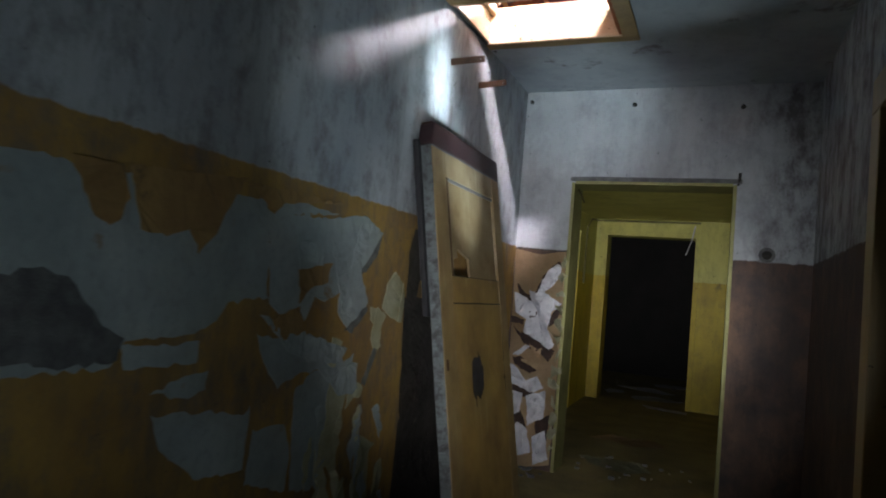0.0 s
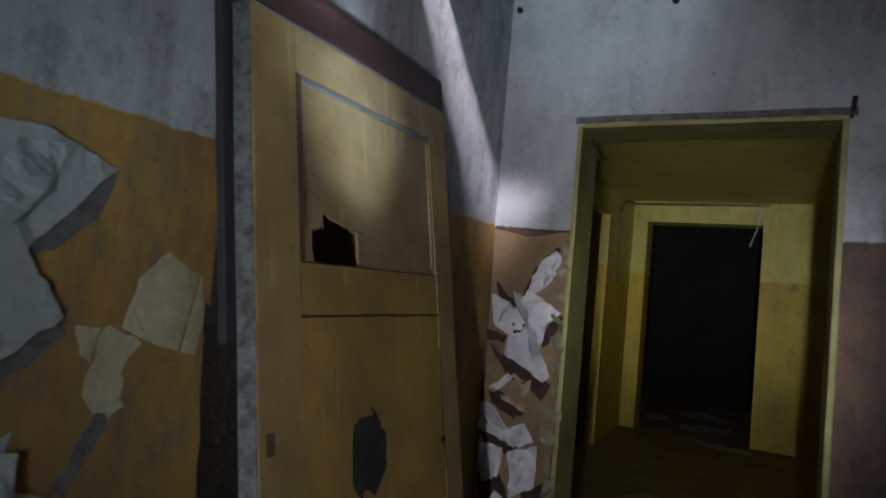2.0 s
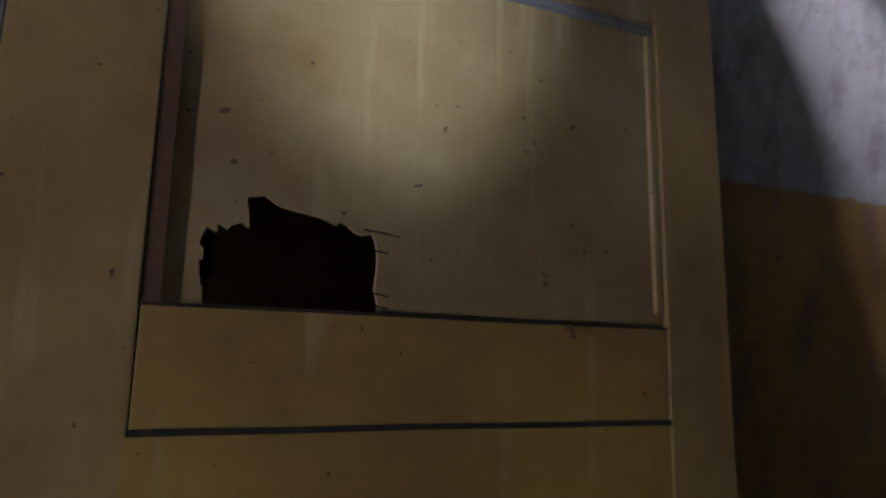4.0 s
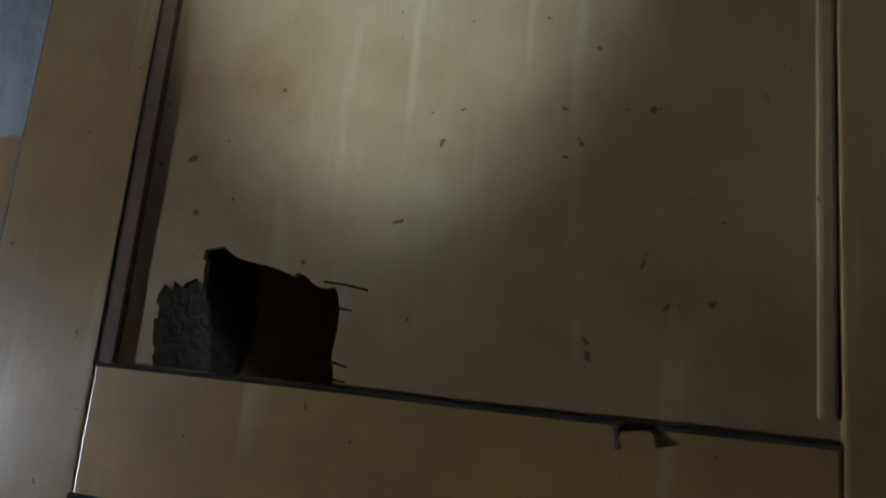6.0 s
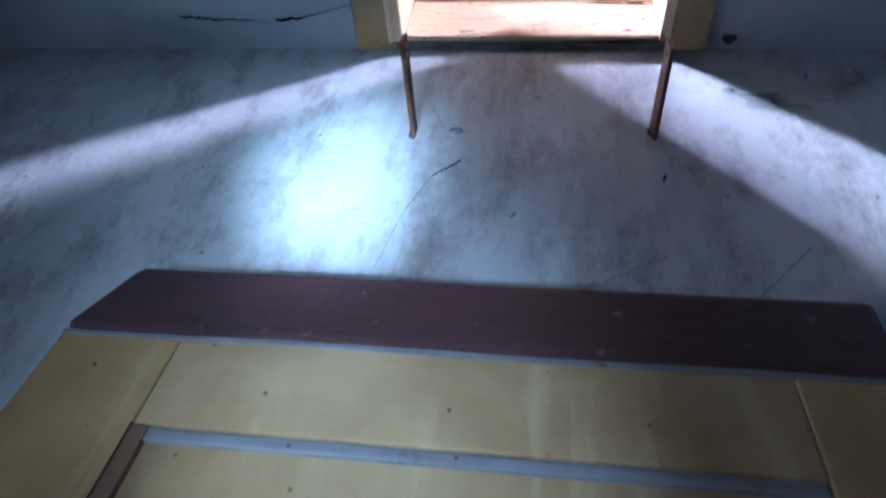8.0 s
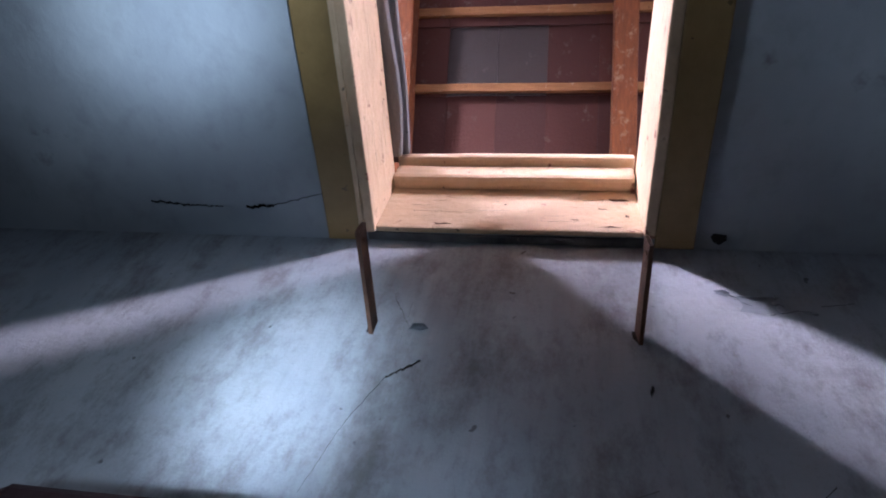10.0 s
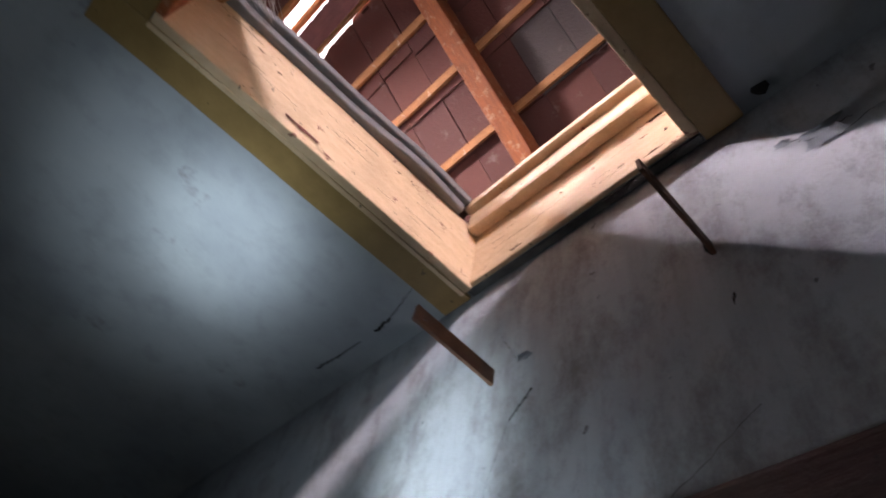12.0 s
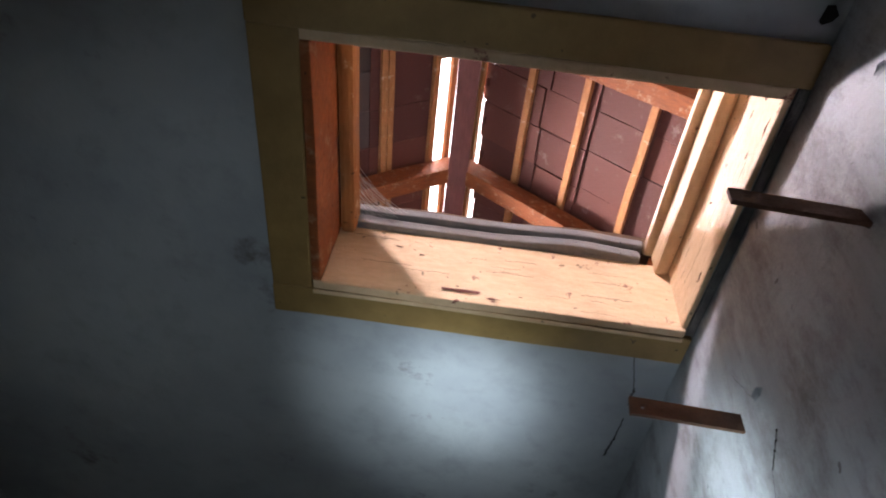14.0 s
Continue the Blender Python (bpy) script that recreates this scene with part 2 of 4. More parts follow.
M_RIDGE = wood("dark_red_ridge_beam", (0.26, 0.10, 0.08), (0.18, 0.07, 0.06), (3.0, 0.3, 3.0), 0.8)
M_PLANK = wood("weathered_grey_board", (0.24, 0.24, 0.25), (0.14, 0.14, 0.145), (0.3, 3.0, 3.0), 0.9, (0.07, 0.05, 0.04), (0.62, 0.68), 0.7)
M_IRON = plain("rusty_iron", (0.10, 0.055, 0.04), (0.17, 0.09, 0.055), 22.0, 0.75, 0.35, 0.5, local=True)
M_CABLE = plain("painted_cable", (0.20, 0.18, 0.06), (0.12, 0.10, 0.04), 12.0, 0.7)
M_HOLE = plain("crumbled_hole", (0.02, 0.02, 0.02), (0.045, 0.04, 0.035), 30.0, 1.0, bump=1.0)
M_WEB = plain("dusty_web", (0.55, 0.53, 0.52), (0.42, 0.40, 0.40), 9.0, 0.9)


def tile_material(name, weathered, rough):
    k = Nodes(name, rough)
    info = k.n("ShaderNodeObjectInfo")
    c = k.mix(info.outputs["Random"], (0.122, 0.037, 0.023), (0.080, 0.026, 0.018))
    c = k.mix(weathered, c, (0.075, 0.066, 0.060))
    c = k.mix(k.math("MULTIPLY", k.ramp(k.noise(7.0, 6, 0.7), 0.60, 0.68), 0.4), c, (0.24, 0.20, 0.17))
    fine = k.noise(60.0, 5, 0.6)
    c = k.mix(k.math("MULTIPLY", k.ramp(fine, 0.5, 0.8), 0.3), c, (0.08, 0.04, 0.035))
    return k.done(c, fine, 0.4)


M_TILE = tile_material("clay_tile", 0.0, 0.8)
M_TILE_GREY = tile_material("weathered_grey_tile", 0.9, 0.28)


# ---- mesh helpers ----
def part(name, bm, material, parent=None, label=""):
    """Links a bmesh as one mesh object, under a thing or a part."""
    bmesh.ops.recalc_face_normals(bm, faces=bm.faces[:])
    me = bpy.data.meshes.new(name)
    bm.to_mesh(me)
    bm.free()
    me.materials.append(material)
    ob = new(name, me)
    if parent is not None:
        ob.parent = parent
    if label:
        ob["label"] = label
    return ob


def box(x0, y0, z0, x1, y1, z1, bevel=0.0, wobble=0.0, cuts=0, seed=0):
    """A box between two corners, its edges bevelled; with cuts and wobble its faces go uneven."""
    bm = bmesh.new()
    bmesh.ops.create_cube(bm, size=1.0)
    for v in bm.verts:
        v.co = Vector(((x0 + x1) / 2 + v.co.x * (x1 - x0), (y0 + y1) / 2 + v.co.y * (y1 - y0), (z0 + z1) / 2 + v.co.z * (z1 - z0)))
    if bevel:
        bmesh.ops.bevel(bm, geom=bm.edges[:], offset=bevel, segments=2, affect="EDGES", profile=0.6)
    if cuts:
        size = (x1 - x0, y1 - y0, z1 - z0)
        axis = size.index(max(size))
        along = [e for e in bm.edges if abs((e.verts[0].co - e.verts[1].co)[axis]) > 0.8 * size[axis]]
        bmesh.ops.subdivide_edges(bm, edges=along, cuts=cuts, use_grid_fill=False)
    if wobble:
        for v in bm.verts:
            v.co += wobble * noise.noise_vector(v.co * 4.0 + Vector((seed * 3.7, seed, 0.5)))
    return bm


def joined(*parts):
    """Several bmeshes in one."""
    out = bmesh.new()
    for bm in parts:
        me = bpy.data.meshes.new("tmp")
        bm.to_mesh(me)
        bm.free()
        out.from_mesh(me)
        bpy.data.meshes.remove(me)
    return out


def slab_with_holes(us, vs, holes, place, depth):
    """A thick sheet over the grid us x vs without the cells in holes; place(u, v, d) gives the world point at depth 0 or depth."""
    bm = bmesh.new()
    made = {}

    def vert(i, j, d):
        key = (i, j, d)
        if key not in made:
            made[key] = bm.verts.new(place(us[i], vs[j], d * depth))
        return made[key]

    solid = {(i, j) for i in range(len(us) - 1) for j in range(len(vs) - 1)} - set(holes)
    for i, j in sorted(solid):
        for d in (0, 1):
            bm.faces.new([vert(i, j, d), vert(i + 1, j, d), vert(i + 1, j + 1, d), vert(i, j + 1, d)])
        for (di, dj), (a, b) in {(-1, 0): ((0, 0), (0, 1)), (1, 0): ((1, 0), (1, 1)), (0, -1): ((0, 0), (1, 0)), (0, 1): ((0, 1), (1, 1))}.items():
            if (i + di, j + dj) not in solid:
                p, q = (i + a[0], j + a[1]), (i + b[0], j + b[1])
                bm.faces.new([vert(*p, 0), vert(*q, 0), vert(*q, 1), vert(*p, 1)])
    return bm


def tube(points, r, sides=6):
    """A round bar along points."""
    bm = bmesh.new()
    rings = []
    pts = [Vector(p) for p in points]
    for i, p in enumerate(pts):
        d = (pts[min(i + 1, len(pts) - 1)] - pts[max(i - 1, 0)]).normalized()
        u = d.orthogonal().normalized()
        w = d.cross(u)
        rings.append([bm.verts.new(p + r * (math.cos(a) * u + math.sin(a) * w)) for a in [2 * math.pi * j / sides for j in range(sides)]])
    for a, b in zip(rings, rings[1:]):
        for j in range(sides):
            bm.faces.new([a[j], a[(j + 1) % sides], b[(j + 1) % sides], b[j]])
    bm.faces.new(rings[0])
    bm.faces.new(rings[-1][::-1])
    return bm


def torn_sheet(w, h, seed, curl=0.03, wrinkle=0.008, ragged=0.35, lift=0.004, segments=44, rings=9, square=2.6):
    """A torn sheet in its own x-y plane, off the wall along z: ragged outline, wrinkles, some of the rim curled off."""
    bm = bmesh.new()
    rnd = random.Random(seed)
    off = Vector((rnd.uniform(0, 50), rnd.uniform(0, 50), rnd.uniform(0, 50)))
    knots = rnd.randint(6, 9)
    shift = rnd.random()
    corner = []
    for q in range(knots):
        a = 2 * math.pi * (q + shift + rnd.uniform(-0.3, 0.3) * min(1.0, ragged * 4)) / knots
        ca, sa = math.cos(a), math.sin(a)
        sup = (abs(ca) ** square + abs(sa) ** square) ** (-1 / square)
        r = 1 + ragged * rnd.uniform(-1.0, 0.7)
        corner.append(Vector((0.5 * w * ca * sup * r, 0.5 * h * sa * sup * r)))
    if square > 8:
        corner = [Vector((sx * w / 2, sy * h / 2)) for sx, sy in ((-1, -1), (0, -1), (1, -1), (1, 0), (1, 1), (0, 1), (-1, 1), (-1, 0))]
        knots = 8
    peel = [max(0.0, rnd.uniform(-0.7, 1.0)) for _ in range(knots)]
    grid = []
    for j in range(rings + 1):
        ring = []
        f = j / rings
        for i in range(segments):
            k = i / segments * knots
            ka, kf = int(k), k - int(k)
            p = corner[ka].lerp(corner[(ka + 1) % knots], kf)
            p = p * (1 + 0.16 * ragged * (rnd.random() - 0.5) + 0.14 * ragged * noise.noise(Vector((p.x * 30, p.y * 30, 0)) + off)) if f > 0.9 else p
            up = peel[ka] * (1 - kf) + peel[(ka + 1) % knots] * kf
            x, y = p.x * f, p.y * f
            fold = 1 - abs(noise.noise(Vector((x * 7, y * 4, 1.0)) + off)) * 2
            z = lift + curl * up * f ** 6 + wrinkle * (fold ** 3 + 0.6 * abs(noise.noise(Vector((x * 22, y * 16, 4.0)) + off)))
            ring.append(bm.verts.new((x * (1 - 0.10 * up * f ** 6), y * (1 - 0.10 * up * f ** 6), z)))
            if j == 0:
                break
        grid.append(ring)
    for i in range(segments):
        n = (i + 1) % segments
        bm.faces.new([grid[0][0], grid[1][i], grid[1][n]])
        for j in range(1, rings):
            bm.faces.new([grid[j][i], grid[j + 1][i], grid[j + 1][n], grid[j][n]])
    bmesh.ops.solidify(bm, geom=bm.faces[:], thickness=0.0012)
    return bm


ON_LEFT = Matrix(((0, 0, 1, 0), (1, 0, 0, 0), (0, 1, 0, 0), (0, 0, 0, 1)))
ON_END = Matrix(((1, 0, 0, 0), (0, 0, -1, 0), (0, 1, 0, 0), (0, 0, 0, 1)))


def structure(ob, label):
    return tagged(ob, label, kind="structure")


# ---- the setting ----
CEIL, END, RIGHT, SOUTH = 2.905, 5.4, 2.05, -2.2
FAR, PC = 9.44, 2.44

floor = structure(part("floor", box(-3.2, -2.6, -0.2, 4.6, 13.2, 0.0), M_FLOOR), "dirty trodden floor of a derelict corridor")
wall_left = structure(part("wall_left", box(-0.35, SOUTH, 0.0, 0.0, END + 0.3, CEIL), M_LEFT), "blue-white limewashed wall over peeling ochre dado")
wall_south = structure(part("wall_south", box(-0.35, SOUTH - 0.3, 0.0, 2.4, SOUTH, CEIL), M_END), "limewashed corridor wall with a brown dado")
wall_end = structure(part("wall_end", slab_with_holes((0.0, 0.415, 1.55, 2.4), (0.0, 2.19, CEIL), [(1, 0)], lambda u, v, d: (u, END + d, v), 0.3), M_END), "stained limewashed end wall with a wide opening")
wall_right = structure(part("wall_right", slab_with_holes((SOUTH, 2.2, 3.1, END), (0.0, 2.05, CEIL), [(1, 0)], lambda u, v, d: (RIGHT + d, u, v), 0.35), M_END), "stained limewashed wall with a closed door")
ceiling = structure(part("ceiling", slab_with_holes((-0.35, 0.024, 0.875, 2.4), (SOUTH - 0.3, 3.752, 4.362, END + 0.3), [(1, 1)], lambda u, v, d: (u, v, CEIL + d), 0.22), M_CEIL), "blue-white limewashed ceiling with an attic hatch")

# the passage beyond the opening
structure(part("wall_passage_left", slab_with_holes((END + 0.3, 7.55, 8.36, FAR), (0.0, 2.17, PC), [(1, 0)], lambda u, v, d: (-0.10 - d, u, v), 0.3), M_PASS), "two-tone yellow painted passage wall with a doorway")
structure(part("wall_passage_right", box(1.95, END + 0.3, 0.0, 2.25, FAR, PC), M_PASS), "two-tone yellow painted passage wall")
structure(part("wall_passage_far", slab_with_holes((-0.4, 0.04, 1.19, 2.25), (0.0, 2.225, PC), [(1, 0)], lambda u, v, d: (u, FAR + d, v), 0.28), M_PASS), "yellow painted wall with a dark doorway")
bm = box(-0.4, END + 0.30, PC, 2.25, FAR + 0.28, PC + 0.2)
for v in bm.verts:
    if v.co.y < END + 1 and v.co.z < PC + 0.1:
        v.co.z = 2.205
structure(part("ceiling_passage", bm, M_PASS), "yellow-green painted passage ceiling")
reveal = structure(new("opening_reveal"), "yellow painted reveal lining the wide opening")
for name, bm in (("jamb", box(0.407, END - 0.012, 0.0, 0.432, END + 0.30, 2.19, 0.004)), ("jamb", box(1.536, END - 0.012, 0.0, 1.561, END + 0.30, 2.19, 0.004)), ("soffit", box(0.433, END - 0.012, 2.178, 1.535, END + 0.30, 2.203, 0.004))):
    part(name, bm, M_REVEAL, reveal)
structure(part("trim_opening_head", box(0.395, END - 0.02, 2.2, 1.59, END + 0.0, 2.232, 0.006, 0.004, 20), M_GREY), "grey broken plaster edge above the opening")

# the unlit room at the far end, its darkness put into near-black wall colour
structure(part("wall_room_left", box(-2.2, FAR + 0.28, 0.0, -1.9, 13.0, 2.9), M_UNLIT_ROOM), "plaster wall of an unlit room, painted near-black for its darkness")
structure(part("wall_room_right", box(3.4, FAR + 0.28, 0.0, 3.7, 13.0, 2.9), M_UNLIT_ROOM), "plaster wall of an unlit room, painted near-black for its darkness")
structure(part("wall_room_back", box(-2.2, 13.0, 0.0, 3.7, 13.3, 2.9), M_UNLIT_ROOM), "plaster wall of an unlit room, painted near-black for its darkness")
structure(part("wall_room_front", slab_with_holes((-2.2, -0.4, 2.25, 3.7), (0.0, PC + 0.2, 2.9), [(1, 0)], lambda u, v, d: (u, FAR + 0.1 + d, v), 0.18), M_UNLIT_ROOM), "plaster wall of an unlit room, painted near-black for its darkness")
structure(part("ceiling_room", box(-2.2, FAR + 0.1, 2.9, 3.7, 13.3, 3.05), M_UNLIT_ROOM), "ceiling of an unlit room, painted near-black for its darkness")

# ---- attic: gables, eaves, roof ----
XR, ZR, SLOPE = 0.66, 6.3, 0.75
Y0, Y1 = -2.4, 9.4


def roof_z(x):
    return ZR - SLOPE * abs(x - XR)


def gable(name, y, hole):
    us = (-3.2, hole[0], hole[1], 4.52)
    vs = (0.0, hole[2], hole[3], 1.0)

    def place(u, v, d):
        top = roof_z(u) + 0.02 if not us[0] < u < us[3] else min(6.2, roof_z(u))
        if u in (hole[0], hole[1]):
            top = roof_z(u)
        return (u, y + d, CEIL + 0.22 + v * (top - CEIL - 0.22))

    return structure(part(name, slab_with_holes(us, vs, [(1, 1)], place, 0.2), M_GREY), "rough mortared attic gable wall with an opening")


gable("wall_attic_north", Y1, (0.50, 0.80, 0.80, 0.90))
structure(part("wall_attic_south", box(-3.2, Y0 - 0.2, CEIL + 0.22, 4.52, Y0, 6.4), M_GREY), "rough mortared attic gable wall")
# unseen low block, added to cut the lower edge of the roof-gap daylight
structure(part("wall_attic_low", box(-1.8, 2.90, CEIL + 0.22, 3.1, 3.0, 4.07), M_GREY), "unseen low block in the attic, added to trim the daylight")
structure(part("wall_eaves_left", box(-3.4, Y0, CEIL, -3.2, Y1, 3.5), M_GREY), "low mortared attic eaves wall")
structure(part("wall_eaves_right", box(4.52, Y0, CEIL, 4.72, Y1, 3.5), M_GREY), "low mortared attic eaves wall")
structure(part("floor_attic", slab_with_holes((-3.2, -0.35, 2.4, 4.52), (Y0, SOUTH - 0.3, END + 0.3, Y1), [(1, 1)], lambda u, v, d: (u, v, CEIL + 0.1 + d), 0.12), M_GREY), "dusty mortar attic floor")

roof = structure(new("roof"), "clay tiled roof on sawn timbers, seen from inside")


def slope_frame(side, x, y):
    """The pose of a roof piece: its x axis runs down the slope on that side, its z axis out of the roof."""
    c, s = 1 / math.hypot(1, SLOPE), SLOPE / math.hypot(1, SLOPE)
    return Matrix(((side * c, 0, side * s, x), (0, side, 0, y), (-s, 0, c, roof_z(x)), (0, 0, 0, 1)))


def rafter(y, side, width=0.13, deep=0.16):
    ob = part("rafter", box(-0.02, -width / 2, -deep, 4.85, width / 2, 0.0, 0.01, 0.008, 14, y), M_RAFTER, roof)
    ob.matrix_local = slope_frame(side, XR, y)
    ob.location.z -= 0.05
    return ob


for y in (-1.6, -0.3, 0.9, 2.09, 3.27, 4.52, 5.7, 6.9, 8.1):
    for side in (-1, 1):
        rafter(y, side)
part("ridge_beam", box(XR - 0.075, Y0, ZR - 0.30, XR + 0.075, Y1, ZR - 0.10, 0.012, 0.01, 30), M_RIDGE, roof, "dark red ridge beam")


def batten(x, width=0.05):
    ob = part("batten", box(-width / 2, Y0, -0.045, width / 2, Y1, 0.0, 0.005, 0.006, 40, x), M_BATTEN, roof)
    side = 1 if x > XR else -1
    m = slope_frame(side, x, 0)
    ob.matrix_local = m if side > 0 else m @ Matrix.Diagonal((1, -1, 1, 1))
    return ob


RIGHT_ROWS = [0.56, 0.215, -0.12, -0.49, -0.84, -1.2, -1.55, -1.9, -2.25, -2.6, -2.95]
LEFT_ROWS = [0.79, 0.905, 1.19, 1.23, 1.56, 1.92, 2.28, 2.64, 3.0, 3.36, 3.72, 4.08]
for x in RIGHT_ROWS:
    batten(x)
for x in LEFT_ROWS:
    batten(x, 0.045)

# tiles: laid over the battens, each lapping the row below
TW = 0.29


def tile_mesh(length, material):
    bm = box(-0.02, -TW / 2 + 0.003, 0.0, length, TW / 2 - 0.003, 0.014)
    lip = box(0.0, TW / 2 - 0.03, 0.010, length, TW / 2 + 0.012, 0.026)
    nib = box(0.0, -0.03, -0.02, 0.02, 0.03, 0.004)
    bm = joined(bm, lip, nib)
    me = bpy.data.meshes.new("tile")
    bm.to_mesh(me)
    bm.free()
    me.materials.append(material)
    return me


TILE = tile_mesh(0.50, M_TILE)
TILE_GREY = tile_mesh(0.50, M_TILE_GREY)
rnd = random.Random(5)


def missing(side, x, y):
    return side > 0 and ((x < 0.86 and 1.35 < y < 2.95) or (x > 1.5 and 1.3 < y < 1.95))


def grey_patch(side, x, y):
    """A few weathered tiles in the middle of the slope, and some across the ridge."""
    return (side < 0 and -0.2 < x < 0.0 and (3.5 < y < 4.1 or 4.6 < y < 5.1)) or (side > 0 and 1.15 < x < 1.3 and 2.4 < y < 3.1)


rows = [(-1, x) for x in (0.50, 0.215, -0.12, -0.49, -0.84)] + [(1, x) for x in (0.78, 0.905, 1.21, 1.56)]
for side, x in rows:
    n = int((5.2 - 1.2) / TW)
    for i in range(n):
        y = 1.2 + (i + 0.5) * TW
        if missing(side, x, y):
            continue
        slip = rnd.uniform(-0.005, 0.030) if side < 0 and x == 0.50 else 0.0
        ob = new("tile", TILE_GREY if grey_patch(side, x, y) else TILE)
        ob.parent = roof
        ob.matrix_local = slope_frame(side, x + slip, y + rnd.uniform(-0.004, 0.004)) @ pose(0, 0, 0.004 + rnd.uniform(0, 0.005), rnd.uniform(-0.8, 0.8), rnd.uniform(1.6, 2.6), rnd.uniform(-0.6, 0.6))

# the roof past the tiles that can be told apart
bm = bmesh.new()


def roof_cells(xs, ys, skip):
    for p, q in zip(xs, xs[1:]):
        for a, b in zip(ys, ys[1:]):
            if not skip((p + q) / 2, (a + b) / 2):
                bm.faces.new([bm.verts.new((x, y, roof_z(x) + 0.01)) for x, y in ((p, a), (q, a), (q, b), (p, b))])


roof_cells([0.60, 0.2, -0.12, -0.49, -0.84, -1.15, -1.9, -2.6, -3.4], [Y0, 0.0, 1.2, 5.2, 7.0, Y1], lambda x, y: x > -1.15 and 1.2 < y < 5.2)
roof_cells([0.72, 0.9, 1.21, 1.72, 2.02, 2.28, 2.68, 3.0, 3.8, 4.72], [Y0, 0.0, 1.2, 1.45, 1.85, 5.2, 7.05, 7.5, Y1],
           lambda x, y: (x < 2.02 and 1.2 < y < 5.2) and not (1.72 < x < 2.02 and not 1.45 < y < 1.85) or (2.28 < x < 2.68 and 7.05 < y < 7.5))
for a, b in ((Y0, 1.2), (3.2, Y1)):
    vs = [bm.verts.new((x, y, z)) for y in (a, b) for x, z in ((XR - 0.2, ZR - 0.08), (XR, ZR + 0.05), (XR + 0.2, ZR - 0.08))]
    bm.faces.new((vs[0], vs[1], vs[4], vs[3]))
    bm.faces.new((vs[1], vs[2], vs[5], vs[4]))
bmesh.ops.solidify(bm, geom=bm.faces[:], thickness=-0.02)
part("far_tiles", bm, M_TILE, roof, "rows of clay tiles")["kind"] = "stuff"


def crack(name, points, wide, place, parent, material=M_HOLE):
    bm = bmesh.new()
    left, right = [], []
    for i, (u, v) in enumerate(points):
        w = wide * (0.35 + 0.65 * abs(math.sin(i * 1.7 + 0.4)))
        left.append(bm.verts.new(place(u, v + w)))
        right.append(bm.verts.new(place(u + 0.3 * w, v - w)))
    for i in range(len(points) - 1):
        bm.faces.new([left[i], left[i + 1], right[i + 1], right[i]])
    bmesh.ops.solidify(bm, geom=bm.faces[:], thickness=0.0015)
    return part(name, bm, material, parent)


def wander(a, b, n, amp, seed):
    rnd = random.Random(seed)
    return [(a[0] + (b[0] - a[0]) * i / n, a[1] + (b[1] - a[1]) * i / n + rnd.uniform(-amp, amp)) for i in range(n + 1)]


# ---- the attic hatch ----
HX0, HX1, HY0, HY1 = 0.024, 0.875, 3.752, 4.362
hatch = tagged(new("attic_hatch"), "open attic hatch with a flaking cream and olive wooden frame", "hatch")
hatch.location = (0.47, 4.05, CEIL)


def hatch_part(name, bm, material, label=""):
    ob = part(name, bm, material, hatch, label)
    ob.matrix_parent_inverse = Matrix.Translation(-hatch.location)
    return ob


for y0, y1 in ((HY0 - 0.082, HY0 + 0.002), (HY1 - 0.002, HY1 + 0.075)):
    hatch_part("casing", box(HX0 - 0.018, y0, CEIL - 0.015, HX1 + 0.092, y1, CEIL - 0.001, 0.004, 0.003, 16, y0), M_CASING, "olive painted casing board")
hatch_part("casing", box(HX1 - 0.002, HY0 + 0.003, CEIL - 0.0145, HX1 + 0.091, HY1 - 0.003, CEIL - 0.001, 0.004, 0.003, 12), M_CASING, "olive painted casing board")
hatch_part("mortar_joint", box(0.002, HY0 + 0.004, CEIL - 0.008, HX0 - 0.002, HY1 - 0.004, CEIL - 0.001, 0.003, 0.003, 24), M_GREY, "grey crumbling mortar joint")
TOP = 3.13
hatch_part("liner_board", box(HX0 + 0.002, HY0 + 0.001, CEIL - 0.013, HX1 - 0.002, HY0 + 0.024, TOP - 0.02, 0.004, 0.003, 14, 1), M_LINER)
hatch_part("liner_board", box(HX0 + 0.002, HY1 - 0.024, CEIL - 0.013, HX1 - 0.002, HY1 - 0.001, TOP, 0.004, 0.003, 14, 2), M_LINER)
hatch_part("liner_board", box(HX0 + 0.001, HY0 + 0.025, CEIL - 0.006, HX0 + 0.014, HY1 - 0.025, TOP, 0.004, 0.003, 10, 3), M_LINER)
hatch_part("liner_board", box(HX1 - 0.022, HY0 + 0.025, CEIL - 0.013, HX1 - 0.001, HY1 - 0.025, TOP, 0.004, 0.003, 10, 4), M_RAFTER, "orange bare wood liner board")
hatch_part("stop_bead", box(HX0 + 0.014, HY0 + 0.026, TOP - 0.055, HX0 + 0.050, HY1 - 0.026, TOP + 0.012, 0.012, 0.003, 14, 5), M_LINER)
hatch_part("stop_bead", box(HX0 + 0.020, HY0 + 0.026, TOP + 0.013, HX0 + 0.070, HY1 - 0.026, TOP + 0.038, 0.008, 0.003, 14, 6), M_LINER)
hatch_part("stop_bead", box(HX1 - 0.060, HY0 + 0.026, TOP - 0.055, HX1 - 0.023, HY1 - 0.026, TOP + 0.012, 0.012, 0.003, 14, 7), M_BATTEN)
hatch_part("nosing", box(HX0 + 0.004, HY0 - 0.007, CEIL - 0.0195, HX1 - 0.004, HY0 + 0.004, CEIL - 0.0155, 0.0015, 0.0016, 60, 8), M_LINER, "chipped pale nosing")
